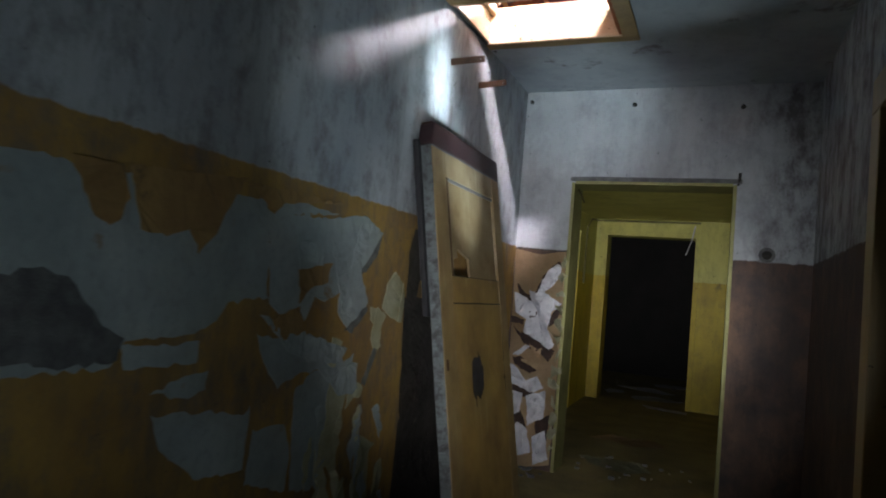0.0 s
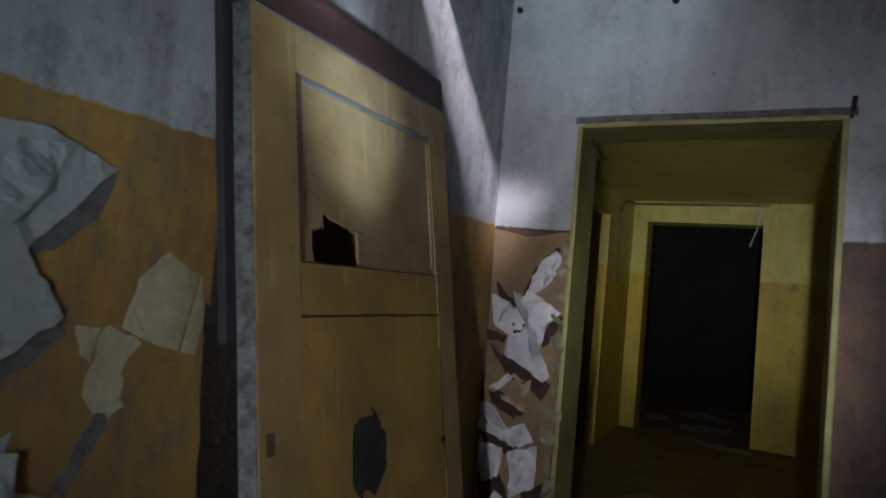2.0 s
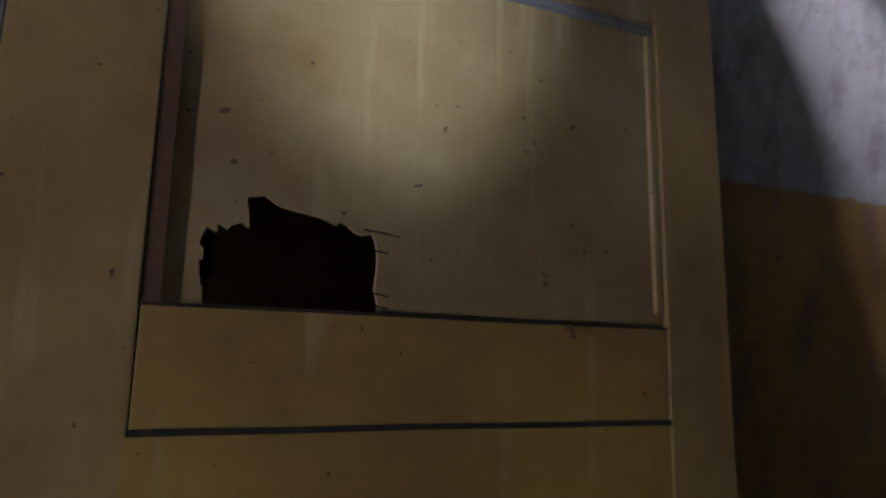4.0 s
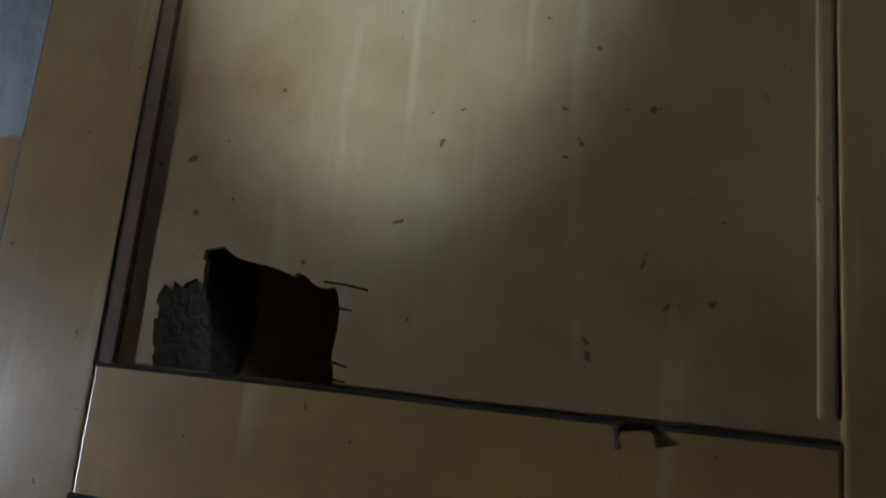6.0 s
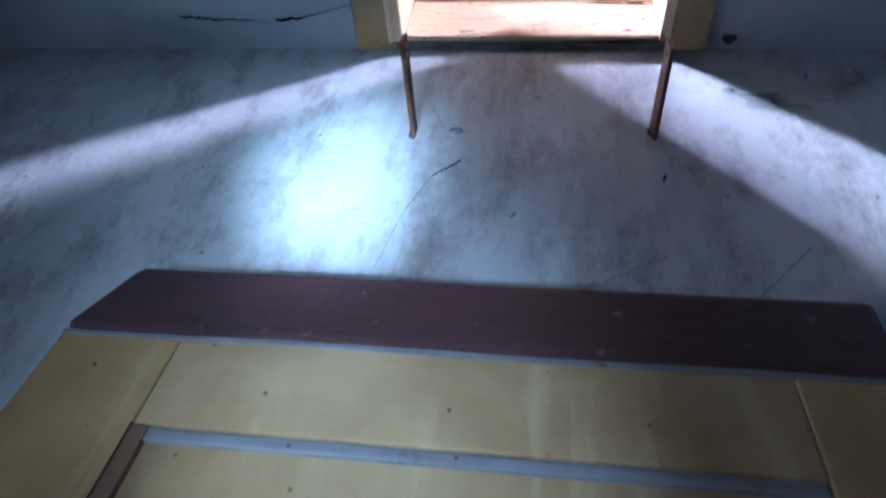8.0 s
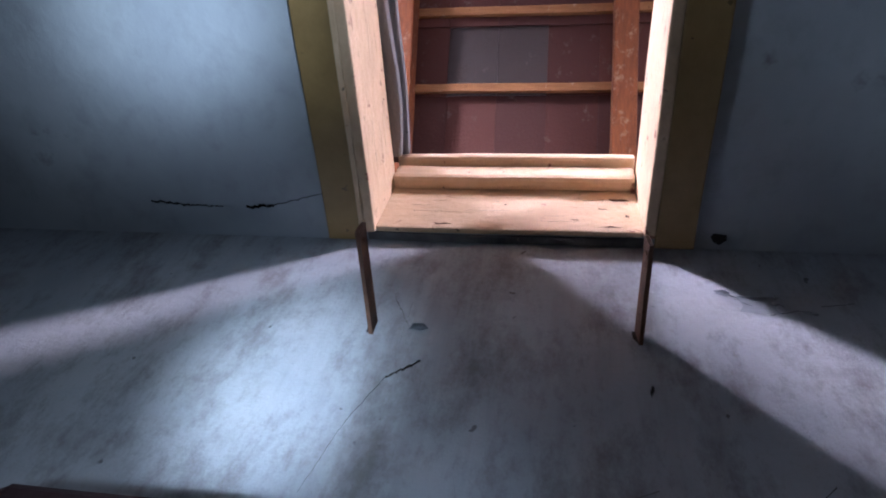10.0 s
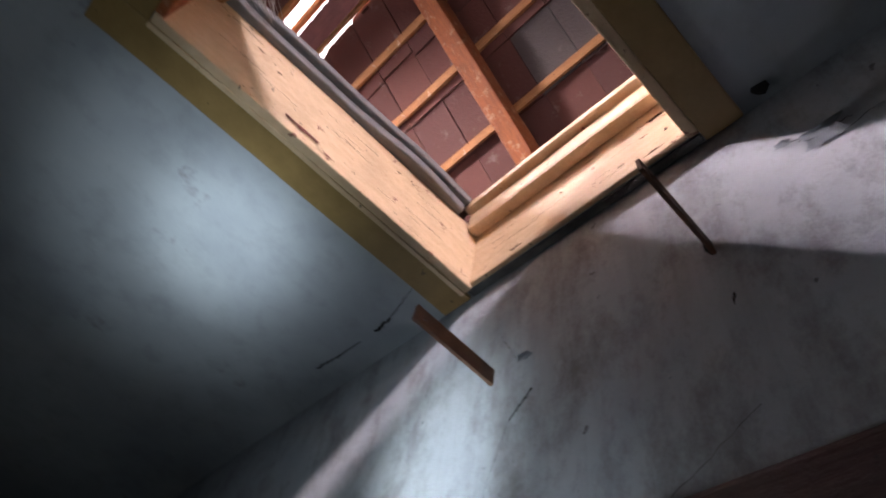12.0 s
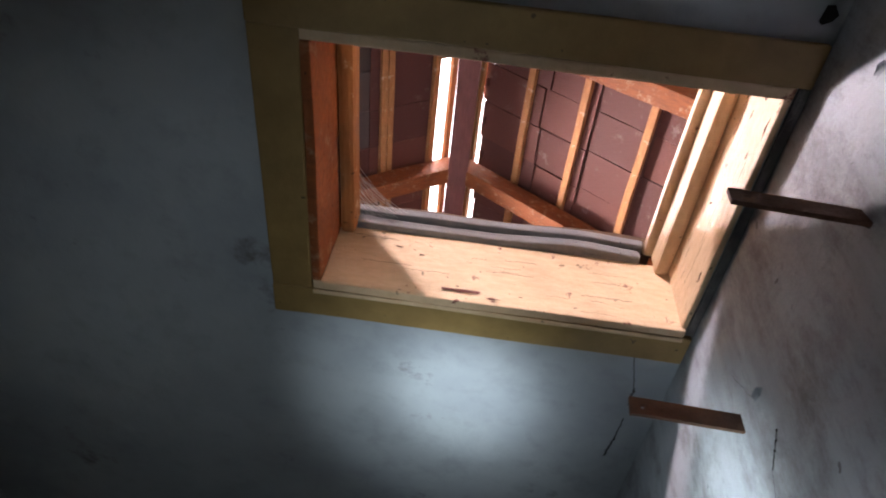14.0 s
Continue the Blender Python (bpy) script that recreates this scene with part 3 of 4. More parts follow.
# flakes of paint hanging from the liner
rnd = random.Random(11)
for i in range(16):
    x, z = rnd.uniform(HX0 + 0.06, HX1 - 0.16), rnd.uniform(CEIL + 0.0, TOP - 0.05)
    ob = crack("paint_crack", wander((x, z), (x + rnd.uniform(0.03, 0.12), z), 12, 0.0022, 60 + i), rnd.uniform(0.0004, 0.0011), lambda u, v: (u, HY0 + 0.0265, v), hatch, M_BROWN)
    ob.matrix_parent_inverse = Matrix.Translation(-hatch.location)
for i in range(16):
    y, z = rnd.uniform(HY0 + 0.05, HY1 - 0.13), rnd.uniform(CEIL + 0.0, TOP - 0.07)
    ob = crack("paint_crack", wander((y, z), (y + rnd.uniform(0.02, 0.10), z), 12, 0.0022, 90 + i), rnd.uniform(0.0004, 0.0012), lambda u, v: (HX0 + 0.0165, u, v), hatch, M_BROWN)
    ob.matrix_parent_inverse = Matrix.Translation(-hatch.location)

# chips where the paint has come off the liner
for i, (x, z, w, h) in enumerate(((0.54, 2.922, 0.075, 0.014), (0.46, 2.908, 0.040, 0.005), (0.40, 2.925, 0.012, 0.004), (0.64, 3.03, 0.016, 0.006), (0.66, 3.045, 0.010, 0.005), (0.30, 3.06, 0.022, 0.006), (0.26, 3.07, 0.010, 0.008), (0.70, 3.05, 0.018, 0.006), (0.18, 2.96, 0.012, 0.004))):
    ob = part("paint_chip", torn_sheet(w, h, 400 + i, 0.0, 0.0006, 0.6, 0.0006, 30, 4), M_RIDGE if i < 2 else M_BROWN, hatch)
    ob.matrix_local = Matrix.Translation(Vector((x, HY0 + 0.0262, z)) - hatch.location) @ Matrix(((-1, 0, 0, 0), (0, 0, 1, 0), (0, 1, 0, 0), (0, 0, 0, 1)))
for i, (y, z, w, h) in enumerate(((4.30, 3.03, 0.05, 0.012), (4.26, 2.99, 0.022, 0.006), (4.31, 2.96, 0.012, 0.014), (4.20, 2.94, 0.014, 0.006), (4.05, 3.0, 0.008, 0.005), (4.27, 2.912, 0.06, 0.005), (3.92, 2.91, 0.04, 0.004))):
    ob = part("paint_chip", torn_sheet(w, h, 420 + i, 0.004, 0.0008, 0.6, 0.0006, 30, 4), M_BROWN, hatch)
    ob.matrix_local = Matrix.Translation(Vector((HX0 + 0.0162, y, z)) - hatch.location) @ ON_LEFT


def plank(x0, x1, y, z, wide, thick, seed, tilt=0.0, material=M_PLANK):
    ob = part("loose_board", box(x0, -wide / 2, 0, x1, wide / 2, thick, 0.006, 0.014, 26, seed), material)
    ob.matrix_world = Matrix.Translation((0, y, z)) @ pose(0, 0, 0, tilt, 0, 0)
    return tagged(ob, "weathered grey board lying on the attic hatch rim" if material is M_PLANK else "dark splintered board lying on the attic hatch rim", "board", "boards on the hatch rim")


plank(0.10, 0.875, HY0 - 0.01, TOP - 0.02, 0.11, 0.028, 3)
plank(0.09, 0.86, HY0 - 0.004, TOP + 0.012, 0.12, 0.026, 8)
plank(0.06, 0.84, HY0 - 0.012, TOP + 0.040, 0.10, 0.028, 15, material=M_BROWN)

# cobweb in the hatch corner
bm = bmesh.new()
rnd = random.Random(3)
for i in range(34):
    a = Vector((HX1 - 0.03, HY0 + 0.05 + 0.18 * rnd.random(), TOP + 0.02 - 0.03 * rnd.random()))
    b = Vector((HX1 - 0.07 - 0.16 * rnd.random(), HY0 + 0.02, TOP + 0.035))
    mid = (a + b) / 2 + Vector((0, 0, -0.03 * rnd.random()))
    bm = joined(bm, tube([a, mid, b], 0.0006, 3))
hatch_part("cobweb", bm, M_WEB, "dusty cobweb strands")["kind"] = "stuff"


def bracket(y, z, length, droop, twist):
    """A flat iron bar set in the wall, with a bolt hole plate at its tip."""
    top = tagged(new("iron_bracket"), "rusty flat iron bracket set in the wall under the hatch", "bracket", "brackets under the hatch")
    top.matrix_world = Matrix.Translation((0, y, z)) @ pose(0, 0, 0, twist, droop, 0)
    bm = slab_with_holes((-0.03, length * 0.86, length * 0.9, length), (-0.019, -0.005, 0.005, 0.019), [(1, 1)], lambda u, v, d: (u, d, v), 0.007)
    for v in bm.verts:
        if v.co.x > 0:
            v.co += 0.0025 * noise.noise_vector(v.co * 30)
    part("bar", bm, M_IRON, top)
    part("wall_plug", torn_sheet(0.016, 0.045, int(y * 100), 0.003, 0.003, 0.4, 0.001, 18, 4), M_HOLE, top).matrix_local = ON_LEFT
    return top


bracket(3.84, 2.60, 0.205, -2, 0)
bracket(4.30, 2.61, 0.185, -4, 6)

# cracks and holes in the plaster
on_ceil = lambda u, v: (v, u, CEIL - 0.0025)
on_left = lambda u, v: (0.0025, u, v)
for a, b, w in (((3.257, 0.086), (3.35, 0.076), 0.003), ((3.35, 0.076), (3.43, 0.076), 0.0016), ((3.485, 0.074), (3.55, 0.080), 0.004), ((3.55, 0.082), (3.67, 0.112), 0.0012)):
    crack("crack", wander(a, b, 12, 0.0028, int(a[0] * 100)), w, on_ceil, ceiling)
for a, b, w in (((3.945, 2.52), (3.895, 2.472), 0.0034), ((3.895, 2.472), (3.856, 2.372), 0.0013), ((3.856, 2.372), (3.829, 2.246), 0.0010), ((4.308, 2.475), (4.314, 2.492), 0.006), ((4.03, 2.30), (4.06, 2.18), 0.001)):
    crack("crack", wander(a, b, 12, 0.004, int(a[0] * 90)), w, on_left, wall_left)
for a, b, w in (((4.47, 2.745), (4.56, 2.715), 0.0022), ((4.48, 2.735), (4.52, 2.70), 0.0016), ((4.53, 2.69), (4.60, 2.705), 0.0018), ((4.62, 2.72), (4.68, 2.735), 0.0016), ((3.86, 2.70), (3.91, 2.60), 0.003), ((3.90, 2.68), (3.90, 2.56), 0.0018),
                ((4.12, 2.20), (4.30, 2.30), 0.0012), ((4.40, 2.20), (4.52, 2.33), 0.0014)):
    crack("crack", wander(a, b, 12, 0.0035, int(a[1] * 1000)), w * 0.8, on_left, wall_left, M_GREY)
for y, x, s in ((4.480, 0.03, 0.024),):
    ob = part("broken_hole", torn_sheet(s, s * 1.3, 77, 0.003, 0.006, 0.22, 0.001, 30, 4), M_HOLE, ceiling)
    ob.matrix_local = Matrix.Translation((x, y, CEIL - 0.001)) @ pose(0, 0, 0, 180, 0, 0)
part("bare_plaster", torn_sheet(0.028, 0.055, 31, 0.0, 0.0006, 0.6, 0.0004, 40, 5), M_CEIL, wall_left).matrix_local = Matrix.Translation((0.0, 3.862, 2.735)) @ ON_LEFT
for y, z, s, seed in ((3.93, 2.60, 0.03, 9), (4.515, 2.716, 0.085, 13), (4.60, 2.70, 0.03, 15), (4.46, 2.745, 0.03, 16)):
    ob = part("plaster_chip", torn_sheet(s, s * 0.55, seed, 0.008, 0.003, 0.5, 0.0008, 40, 6), M_CEIL, wall_left)
    ob.matrix_local = Matrix.Translation((0.0, y, z)) @ ON_LEFT

# ---- peeling paper on the corridor walls ----
def sheets(rows, place, parent, material, name="torn_paper", **kw):
    for i, (u, v, w, h, turn, curl) in enumerate(rows):
        ob = part(name, torn_sheet(w, h, int(u * 211 + v * 97), curl, kw.get("wrinkle", 0.008), kw.get("ragged", 0.35), kw.get("lift", 0.004), square=kw.get("square", 2.6)), material, parent)
        ob.matrix_local = place(u, v) @ pose(0, 0, 0, 0, 0, turn)


left_at = lambda y, z: Matrix.Translation((0.0, y, z)) @ ON_LEFT
end_at = lambda x, z: Matrix.Translation((x, END, z)) @ ON_END
sheets([(3.20, 0.40, 0.16, 0.34, 5, 0.05), (3.36, 0.34, 0.10, 0.26, -4, 0.05), (3.02, 0.30, 0.14, 0.30, 10, 0.05), (2.84, 0.34, 0.16, 0.26, -9, 0.05)],
       left_at, wall_left, M_CREAM, wrinkle=0.006, ragged=0.26)
sheets([(3.00, 0.16, 0.5, 0.2, 0, 0.03), (2.3, 0.10, 0.7, 0.14, 0, 0.03)], left_at, wall_left, M_CREAM)


def torn_flap(corners, seed, lift=0.006, jag=0.006, thick=0.004, floor_x=0.0025, rumple=0.003):
    """A sharp-cornered sheet of paper still stuck to a wall; corners are (along, up), its outer rim stands off along x."""
    rnd = random.Random(seed)
    bm = bmesh.new()
    rim = []
    for (y0, z0), (y1, z1) in zip(corners, corners[1:] + corners[:1]):
        n = max(3, int(math.hypot(y1 - y0, z1 - z0) / 0.025))
        for j in range(n):
            f = j / n
            d = 0.0 if j == 0 else jag
            rim.append(bm.verts.new((lift * rnd.uniform(0.6, 1.4), y0 + (y1 - y0) * f + rnd.uniform(-d, d) * 0.6, z0 + (z1 - z0) * f + rnd.uniform(-d, d))))
    edges = [bm.edges.new((rim[i], rim[(i + 1) % len(rim)])) for i in range(len(rim))]
    bmesh.ops.triangle_fill(bm, edges=edges, use_beauty=True)
    bmesh.ops.subdivide_edges(bm, edges=[e for e in bm.edges if len(e.link_faces) == 2], cuts=1 if rumple < 0.005 else 3)
    for v in bm.verts:
        v.co.x += rumple * noise.noise(v.co * 16.0) + 0.5 * (rumple - 0.003) * noise.noise(v.co * 45.0) + (0.0 if v.is_boundary else 0.001)
        v.co.x = max(v.co.x, floor_x)
    ext = bmesh.ops.extrude_face_region(bm, geom=bm.faces[:])
    for v in ext["geom"]:
        if isinstance(v, bmesh.types.BMVert):
            v.co.x = max(0.0006, v.co.x - thick)
    bmesh.ops.recalc_face_normals(bm, faces=bm.faces[:])
    return bm


# the peeled stretch of the dado: the pale coat under the paint, tongues of paint hanging over it, loose flaps
PALE_AREAS = (
    [(0.62, 1.50), (1.32, 1.54), (1.73, 1.55), (2.23, 1.56), (2.51, 1.59), (2.82, 1.58), (2.52, 1.54), (2.40, 1.42), (2.39, 1.27), (2.41, 1.22), (2.20, 1.20), (2.16, 1.14), (2.04, 1.10), (1.81, 1.09), (1.77, 1.02), (1.49, 1.02), (0.95, 0.98), (0.70, 1.2)],
    [(2.40, 1.53), (2.62, 1.55), (2.70, 1.22), (2.62, 1.10), (2.42, 1.20), (2.39, 1.40)],
    [(1.80, 1.08), (1.93, 1.07), (2.09, 1.08), (2.09, 1.01), (1.92, 1.01), (1.82, 1.01)],
    [(1.92, 0.93), (2.04, 0.97), (2.15, 0.98), (2.14, 0.92), (2.07, 0.90)],
    [(1.93, 0.87), (2.15, 0.85), (2.34, 0.81), (2.37, 0.84), (2.37, 0.74), (2.36, 0.62), (2.13, 0.64), (1.98, 0.76)],
    [(2.40, 0.75), (2.58, 0.74), (2.63, 0.63), (2.62, 0.48), (2.38, 0.56)],
    [(2.63, 0.87), (2.77, 0.93), (2.94, 0.93), (3.05, 0.98), (3.00, 0.79), (2.86, 0.61), (2.80, 0.44), (2.66, 0.47), (2.63, 0.71)],
    [(2.42, 0.99), (2.37, 1.09), (2.46, 1.07), (2.93, 1.0), (2.97, 0.95), (2.90, 0.92), (2.65, 0.93), (2.52, 0.88)],
)
for i, corners in enumerate(PALE_AREAS):
    part("torn_paper", torn_flap(corners, 40 + i, 0.004, 0.009, 0.003), M_PAPER, wall_left)
part("bare_plaster", torn_flap([(1.55, 1.28), (1.64, 1.24), (1.71, 1.16), (1.80, 1.10), (1.79, 1.04), (1.64, 1.03), (1.41, 1.06), (1.39, 1.24)], 60, 0.011, 0.010, 0.003, 0.009), M_GREY, wall_left, "grey bare plaster")
TONGUES = (
    [(1.58, 1.56), (1.74, 1.57), (1.76, 1.48), (1.74, 1.42), (1.71, 1.40), (1.67, 1.42), (1.63, 1.48)],
    [(1.76, 1.57), (2.22, 1.62), (2.16, 1.53), (2.11, 1.44), (2.04, 1.35), (1.99, 1.42), (1.91, 1.39), (1.81, 1.40), (1.79, 1.48)],
    [(2.22, 1.61), (2.82, 1.62), (2.65, 1.60), (2.44, 1.57), (2.37, 1.52), (2.29, 1.58)],
    [(2.56, 1.33), (2.78, 1.37), (2.77, 1.29), (2.66, 1.27), (2.59, 1.20)],
    [(2.41, 1.12), (2.47, 1.16), (2.59, 1.19), (2.62, 1.09), (2.52, 1.06)],
    [(1.10, 1.57), (1.40, 1.56), (1.34, 1.47), (1.22, 1.44), (1.15, 1.50)],
)
for i, corners in enumerate(TONGUES):
    part("loose_paint", torn_flap(corners, 70 + i, 0.020, 0.005, 0.004, 0.012), M_TONGUE, wall_left)
FLAPS = (
    [(2.55, 1.44), (2.80, 1.43), (2.79, 1.36), (2.60, 1.36)],
    [(2.77, 1.46), (2.87, 1.46), (2.93, 1.29), (3.01, 1.15), (2.90, 1.16), (2.82, 1.31)],
    [(2.36, 1.16), (2.51, 1.12), (2.95, 1.01), (2.92, 0.95), (2.68, 0.97), (2.51, 1.04)],
    [(2.77, 0.93), (3.06, 0.94), (3.05, 0.81), (2.92, 0.81)],
    [(2.98, 1.56), (3.10, 1.57), (3.02, 1.42), (2.94, 1.36)],
)
for i, corners in enumerate(FLAPS):
    part("torn_paper", torn_flap(corners, 80 + i, 0.020, 0.006, 0.003, 0.012, 0.016), M_PAPER, wall_left)
# slivers of torn paint down by the floor
rnd = random.Random(17)
for i in range(15):
    y, z, h, w = rnd.uniform(2.72, 3.40), rnd.uniform(0.25, 0.78), rnd.uniform(0.10, 0.30), rnd.uniform(0.03, 0.075)
    lean = rnd.uniform(-0.03, 0.05)
    part("torn_paper", torn_flap([(y, z), (y + w * 0.6, z + 0.02), (y + w + lean, z - h * 0.6), (y + w * 0.4 + lean, z - h), (y - 0.01 + lean, z - h * 0.5)], 100 + i, 0.022, 0.006, 0.003, 0.010), rnd.choice((M_CREAM, M_CREAM, M_PAPER)), wall_left)


# bare hollows under the torn rims, then the sheets themselves
for corners in ([(3.218, 1.535), (3.175, 1.42), (3.09, 1.345), (3.03, 1.33), (3.05, 1.40), (3.15, 1.50)], [(3.12, 1.215), (3.14, 1.17), (3.02, 1.07), (2.95, 1.085)], [(3.265, 0.985), (3.18, 0.82), (3.14, 0.83), (3.225, 0.99)]):
    part("bare_plaster", torn_flap(corners, 3, 0.003, 0.010), M_GREY, wall_left, "grey bare plaster")
part("bare_plaster", torn_flap([(3.236, 1.19), (3.33, 1.145), (3.28, 1.08), (3.30, 1.0), (3.25, 0.965), (3.195, 1.035), (3.215, 1.12)], 6, 0.003, 0.014), M_CREAM, wall_left, "crumbled pale plaster")
part("torn_paper", torn_flap([(2.50, 1.53), (2.744, 1.549), (3.035, 1.601), (3.212, 1.542), (3.034, 1.343), (3.127, 1.21), (2.965, 1.099), (2.876, 1.167), (2.883, 1.252), (2.776, 1.209), (2.62, 1.24)], 21, 0.009), M_PAPER, wall_left)
part("torn_paper", torn_flap([(3.376, 1.366), (3.470, 1.312), (3.432, 1.123), (3.373, 1.137), (3.27, 1.183), (3.302, 1.298)], 22, 0.008, 0.004), M_CREAM, wall_left)
part("torn_paper", torn_flap([(3.484, 1.312), (3.512, 1.213), (3.487, 1.109), (3.446, 1.117)], 23, 0.006, 0.005), M_CREAM, wall_left)
part("torn_paper", torn_flap([(3.16, 1.19), (3.215, 1.185), (3.20, 1.11), (3.175, 1.13)], 24, 0.006, 0.004), M_CREAM, wall_left)
part("torn_paper", torn_flap([(2.859, 0.905), (3.015, 0.879), (2.985, 0.70), (2.97, 0.50), (2.86, 0.52)], 25, 0.010), M_CREAM, wall_left)
part("torn_paper", torn_flap([(3.030, 0.876), (3.143, 0.824), (3.135, 0.778), (3.076, 0.78), (3.014, 0.738)], 26, 0.009, 0.005), M_CREAM, wall_left)
part("torn_paper", torn_flap([(2.86, 1.06), (2.94, 1.04), (2.90, 0.92), (2.84, 0.95)], 27, 0.007, 0.006), M_CREAM, wall_left)
# two near-black sheets paint the shade behind the leaning door onto the wall
ob = part("bare_plaster", torn_sheet(1.02, 1.24, 5, 0.0, 0.010, 0.05, 0.003, 120, 22, 14.0), M_SHADE_PLASTER, wall_left, "dark bare plaster with the shade behind the door painted in")
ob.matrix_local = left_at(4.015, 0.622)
ob = part("bare_plaster", torn_sheet(0.20, 0.40, 7, 0.0, 0.006, 0.12, 0.003, 60, 10, 7.0), M_SHADE_PLASTER, wall_left, "dark bare plaster with the shade behind the door painted in")
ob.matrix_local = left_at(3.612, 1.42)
sheets([(0.203, 0.83, 0.40, 1.655, 0, 0.0)], end_at, wall_end, M_TAN, "plaster_patch", ragged=0.012, wrinkle=0.002, square=14.0)
# dark brown sheets paint in the holes and shadows around the torn paper
M_HOLE_SHADE = plain("brown_hole_and_shade", (0.065, 0.036, 0.027), (0.035, 0.021, 0.018), 12.0, 0.9, bump=0.6, local=True)
ON_END_FLAP = Matrix(((0, 1, 0, 0), (-1, 0, 0, END), (0, 0, 1, 0), (0, 0, 0, 1)))


def end_flaps(rows, material, name, lift, floor_x, seed, rumple=0.003):
    """Sheets on the end wall, each from its corners (along, up)."""
    for i, corners in enumerate(rows):
        part(name, torn_flap(corners, seed + i, lift, 0.007, 0.003, floor_x, rumple), material, wall_end).matrix_local = ON_END_FLAP


SHADE_PATCHES = (
    [(0.038, 1.389), (0.108, 1.315), (0.177, 1.306), (0.242, 1.465), (0.346, 1.575), (0.386, 1.560), (0.268, 1.414), (0.216, 1.241), (0.125, 1.253), (0.060, 1.303)],
    [(0.412, 1.244), (0.364, 1.117), (0.311, 1.074), (0.301, 1.148), (0.366, 1.218)],
    [(0.099, 1.013), (0.215, 0.987), (0.371, 0.897), (0.326, 0.810), (0.269, 0.861), (0.160, 0.900)],
    [(0.045, 0.821), (0.120, 0.826), (0.244, 0.736), (0.190, 0.706), (0.070, 0.762)],
    [(0.005, 1.133), (0.119, 1.110), (0.108, 1.072), (0.017, 1.082)],
    [(0.023, 1.070), (0.160, 0.947), (0.130, 0.924), (0.073, 0.995)],
    [(0.010, 0.615), (0.111, 0.600), (0.252, 0.559), (0.195, 0.520), (0.060, 0.539)],
    [(0.02, 0.40), (0.14, 0.42), (0.20, 0.30), (0.10, 0.20), (0.04, 0.28)],
    [(0.26, 0.36), (0.37, 0.42), (0.36, 0.22), (0.28, 0.18)],
)
WHITE_SHEETS = (
    [(0.047, 1.199), (0.025, 1.317), (0.098, 1.292), (0.166, 1.250), (0.218, 1.357), (0.340, 1.290), (0.405, 1.255), (0.328, 1.182), (0.302, 1.056), (0.371, 0.943), (0.329, 0.904), (0.239, 0.962), (0.117, 1.020), (0.137, 1.113), (0.051, 1.162)],
    [(0.351, 1.558), (0.378, 1.531), (0.369, 1.453), (0.313, 1.376), (0.227, 1.320), (0.234, 1.422), (0.282, 1.503)],
    [(0.049, 0.835), (0.135, 0.915), (0.185, 0.914), (0.114, 0.844)],
    [(0.006, 0.765), (0.065, 0.758), (0.168, 0.650), (0.255, 0.694), (0.312, 0.610), (0.236, 0.567), (0.110, 0.605), (0.010, 0.622)],
    [(0.019, 0.565), (0.152, 0.557), (0.135, 0.406), (0.048, 0.359)],
    [(0.178, 0.539), (0.328, 0.596), (0.331, 0.393), (0.207, 0.316)],
    [(0.120, 0.33), (0.20, 0.30), (0.25, 0.12), (0.14, 0.08), (0.06, 0.18)],
    [(0.250, 0.24), (0.345, 0.30), (0.384, 0.09), (0.27, 0.03)],
)
end_flaps(SHADE_PATCHES, M_HOLE_SHADE, "torn_hollow", 0.009, 0.0085, 120)
end_flaps(WHITE_SHEETS, M_LILAC, "torn_paper", 0.022, 0.012, 140, 0.020)
end_flaps(([(0.112, 0.814), (0.258, 0.784), (0.248, 0.749), (0.128, 0.792)], [(0.224, 0.876), (0.275, 0.911), (0.261, 0.822), (0.224, 0.822)], [(0.17, 0.93), (0.24, 0.90), (0.21, 0.86)]), M_TAN, "torn_paper", 0.026, 0.02, 160)
end_flaps(([(0.154, 1.18), (0.221, 1.184), (0.213, 1.15), (0.163, 1.126)],), M_HOLE_SHADE, "torn_hollow", 0.028, 0.026, 170)
# narrow curled folds standing off the sheets
for i, (x, z, w, h, turn) in enumerate(((0.20, 1.27, 0.05, 0.20, 30), (0.12, 1.22, 0.04, 0.14, -40), (0.27, 1.10, 0.05, 0.24, 18), (0.33, 1.45, 0.03, 0.18, -25), (0.10, 0.68, 0.04, 0.16, 50), (0.22, 0.62, 0.04, 0.14, -30), (0.10, 0.47, 0.05, 0.18, 12), (0.26, 0.46, 0.05, 0.20, -14), (0.17, 0.20, 0.05, 0.20, 10), (0.31, 0.18, 0.04, 0.18, -8))):
    part("paper_fold", torn_sheet(w, h, 300 + i, 0.035, 0.014, 0.35, 0.006, 30, 6), M_LILAC, wall_end).matrix_local = Matrix.Translation((x, END - 0.018, z)) @ ON_END @ pose(0, 0, 0, 0, 0, turn)
crack("crack", wander((0.01, 1.667), (0.41, 1.655), 30, 0.006, 8), 0.004, lambda u, v: (u, END - 0.006, v), wall_end)
sheets([(0.395, 0.18 + 0.115 * i, 0.035 + 0.02 * (i % 3), 0.10, 20 * ((i % 5) - 2), 0.03) for i in range(13)], lambda x, z: Matrix.Translation((x, END - 0.013, z)) @ ON_END, wall_end, M_CREAM, "plaster_crumb", ragged=0.7, wrinkle=0.03)


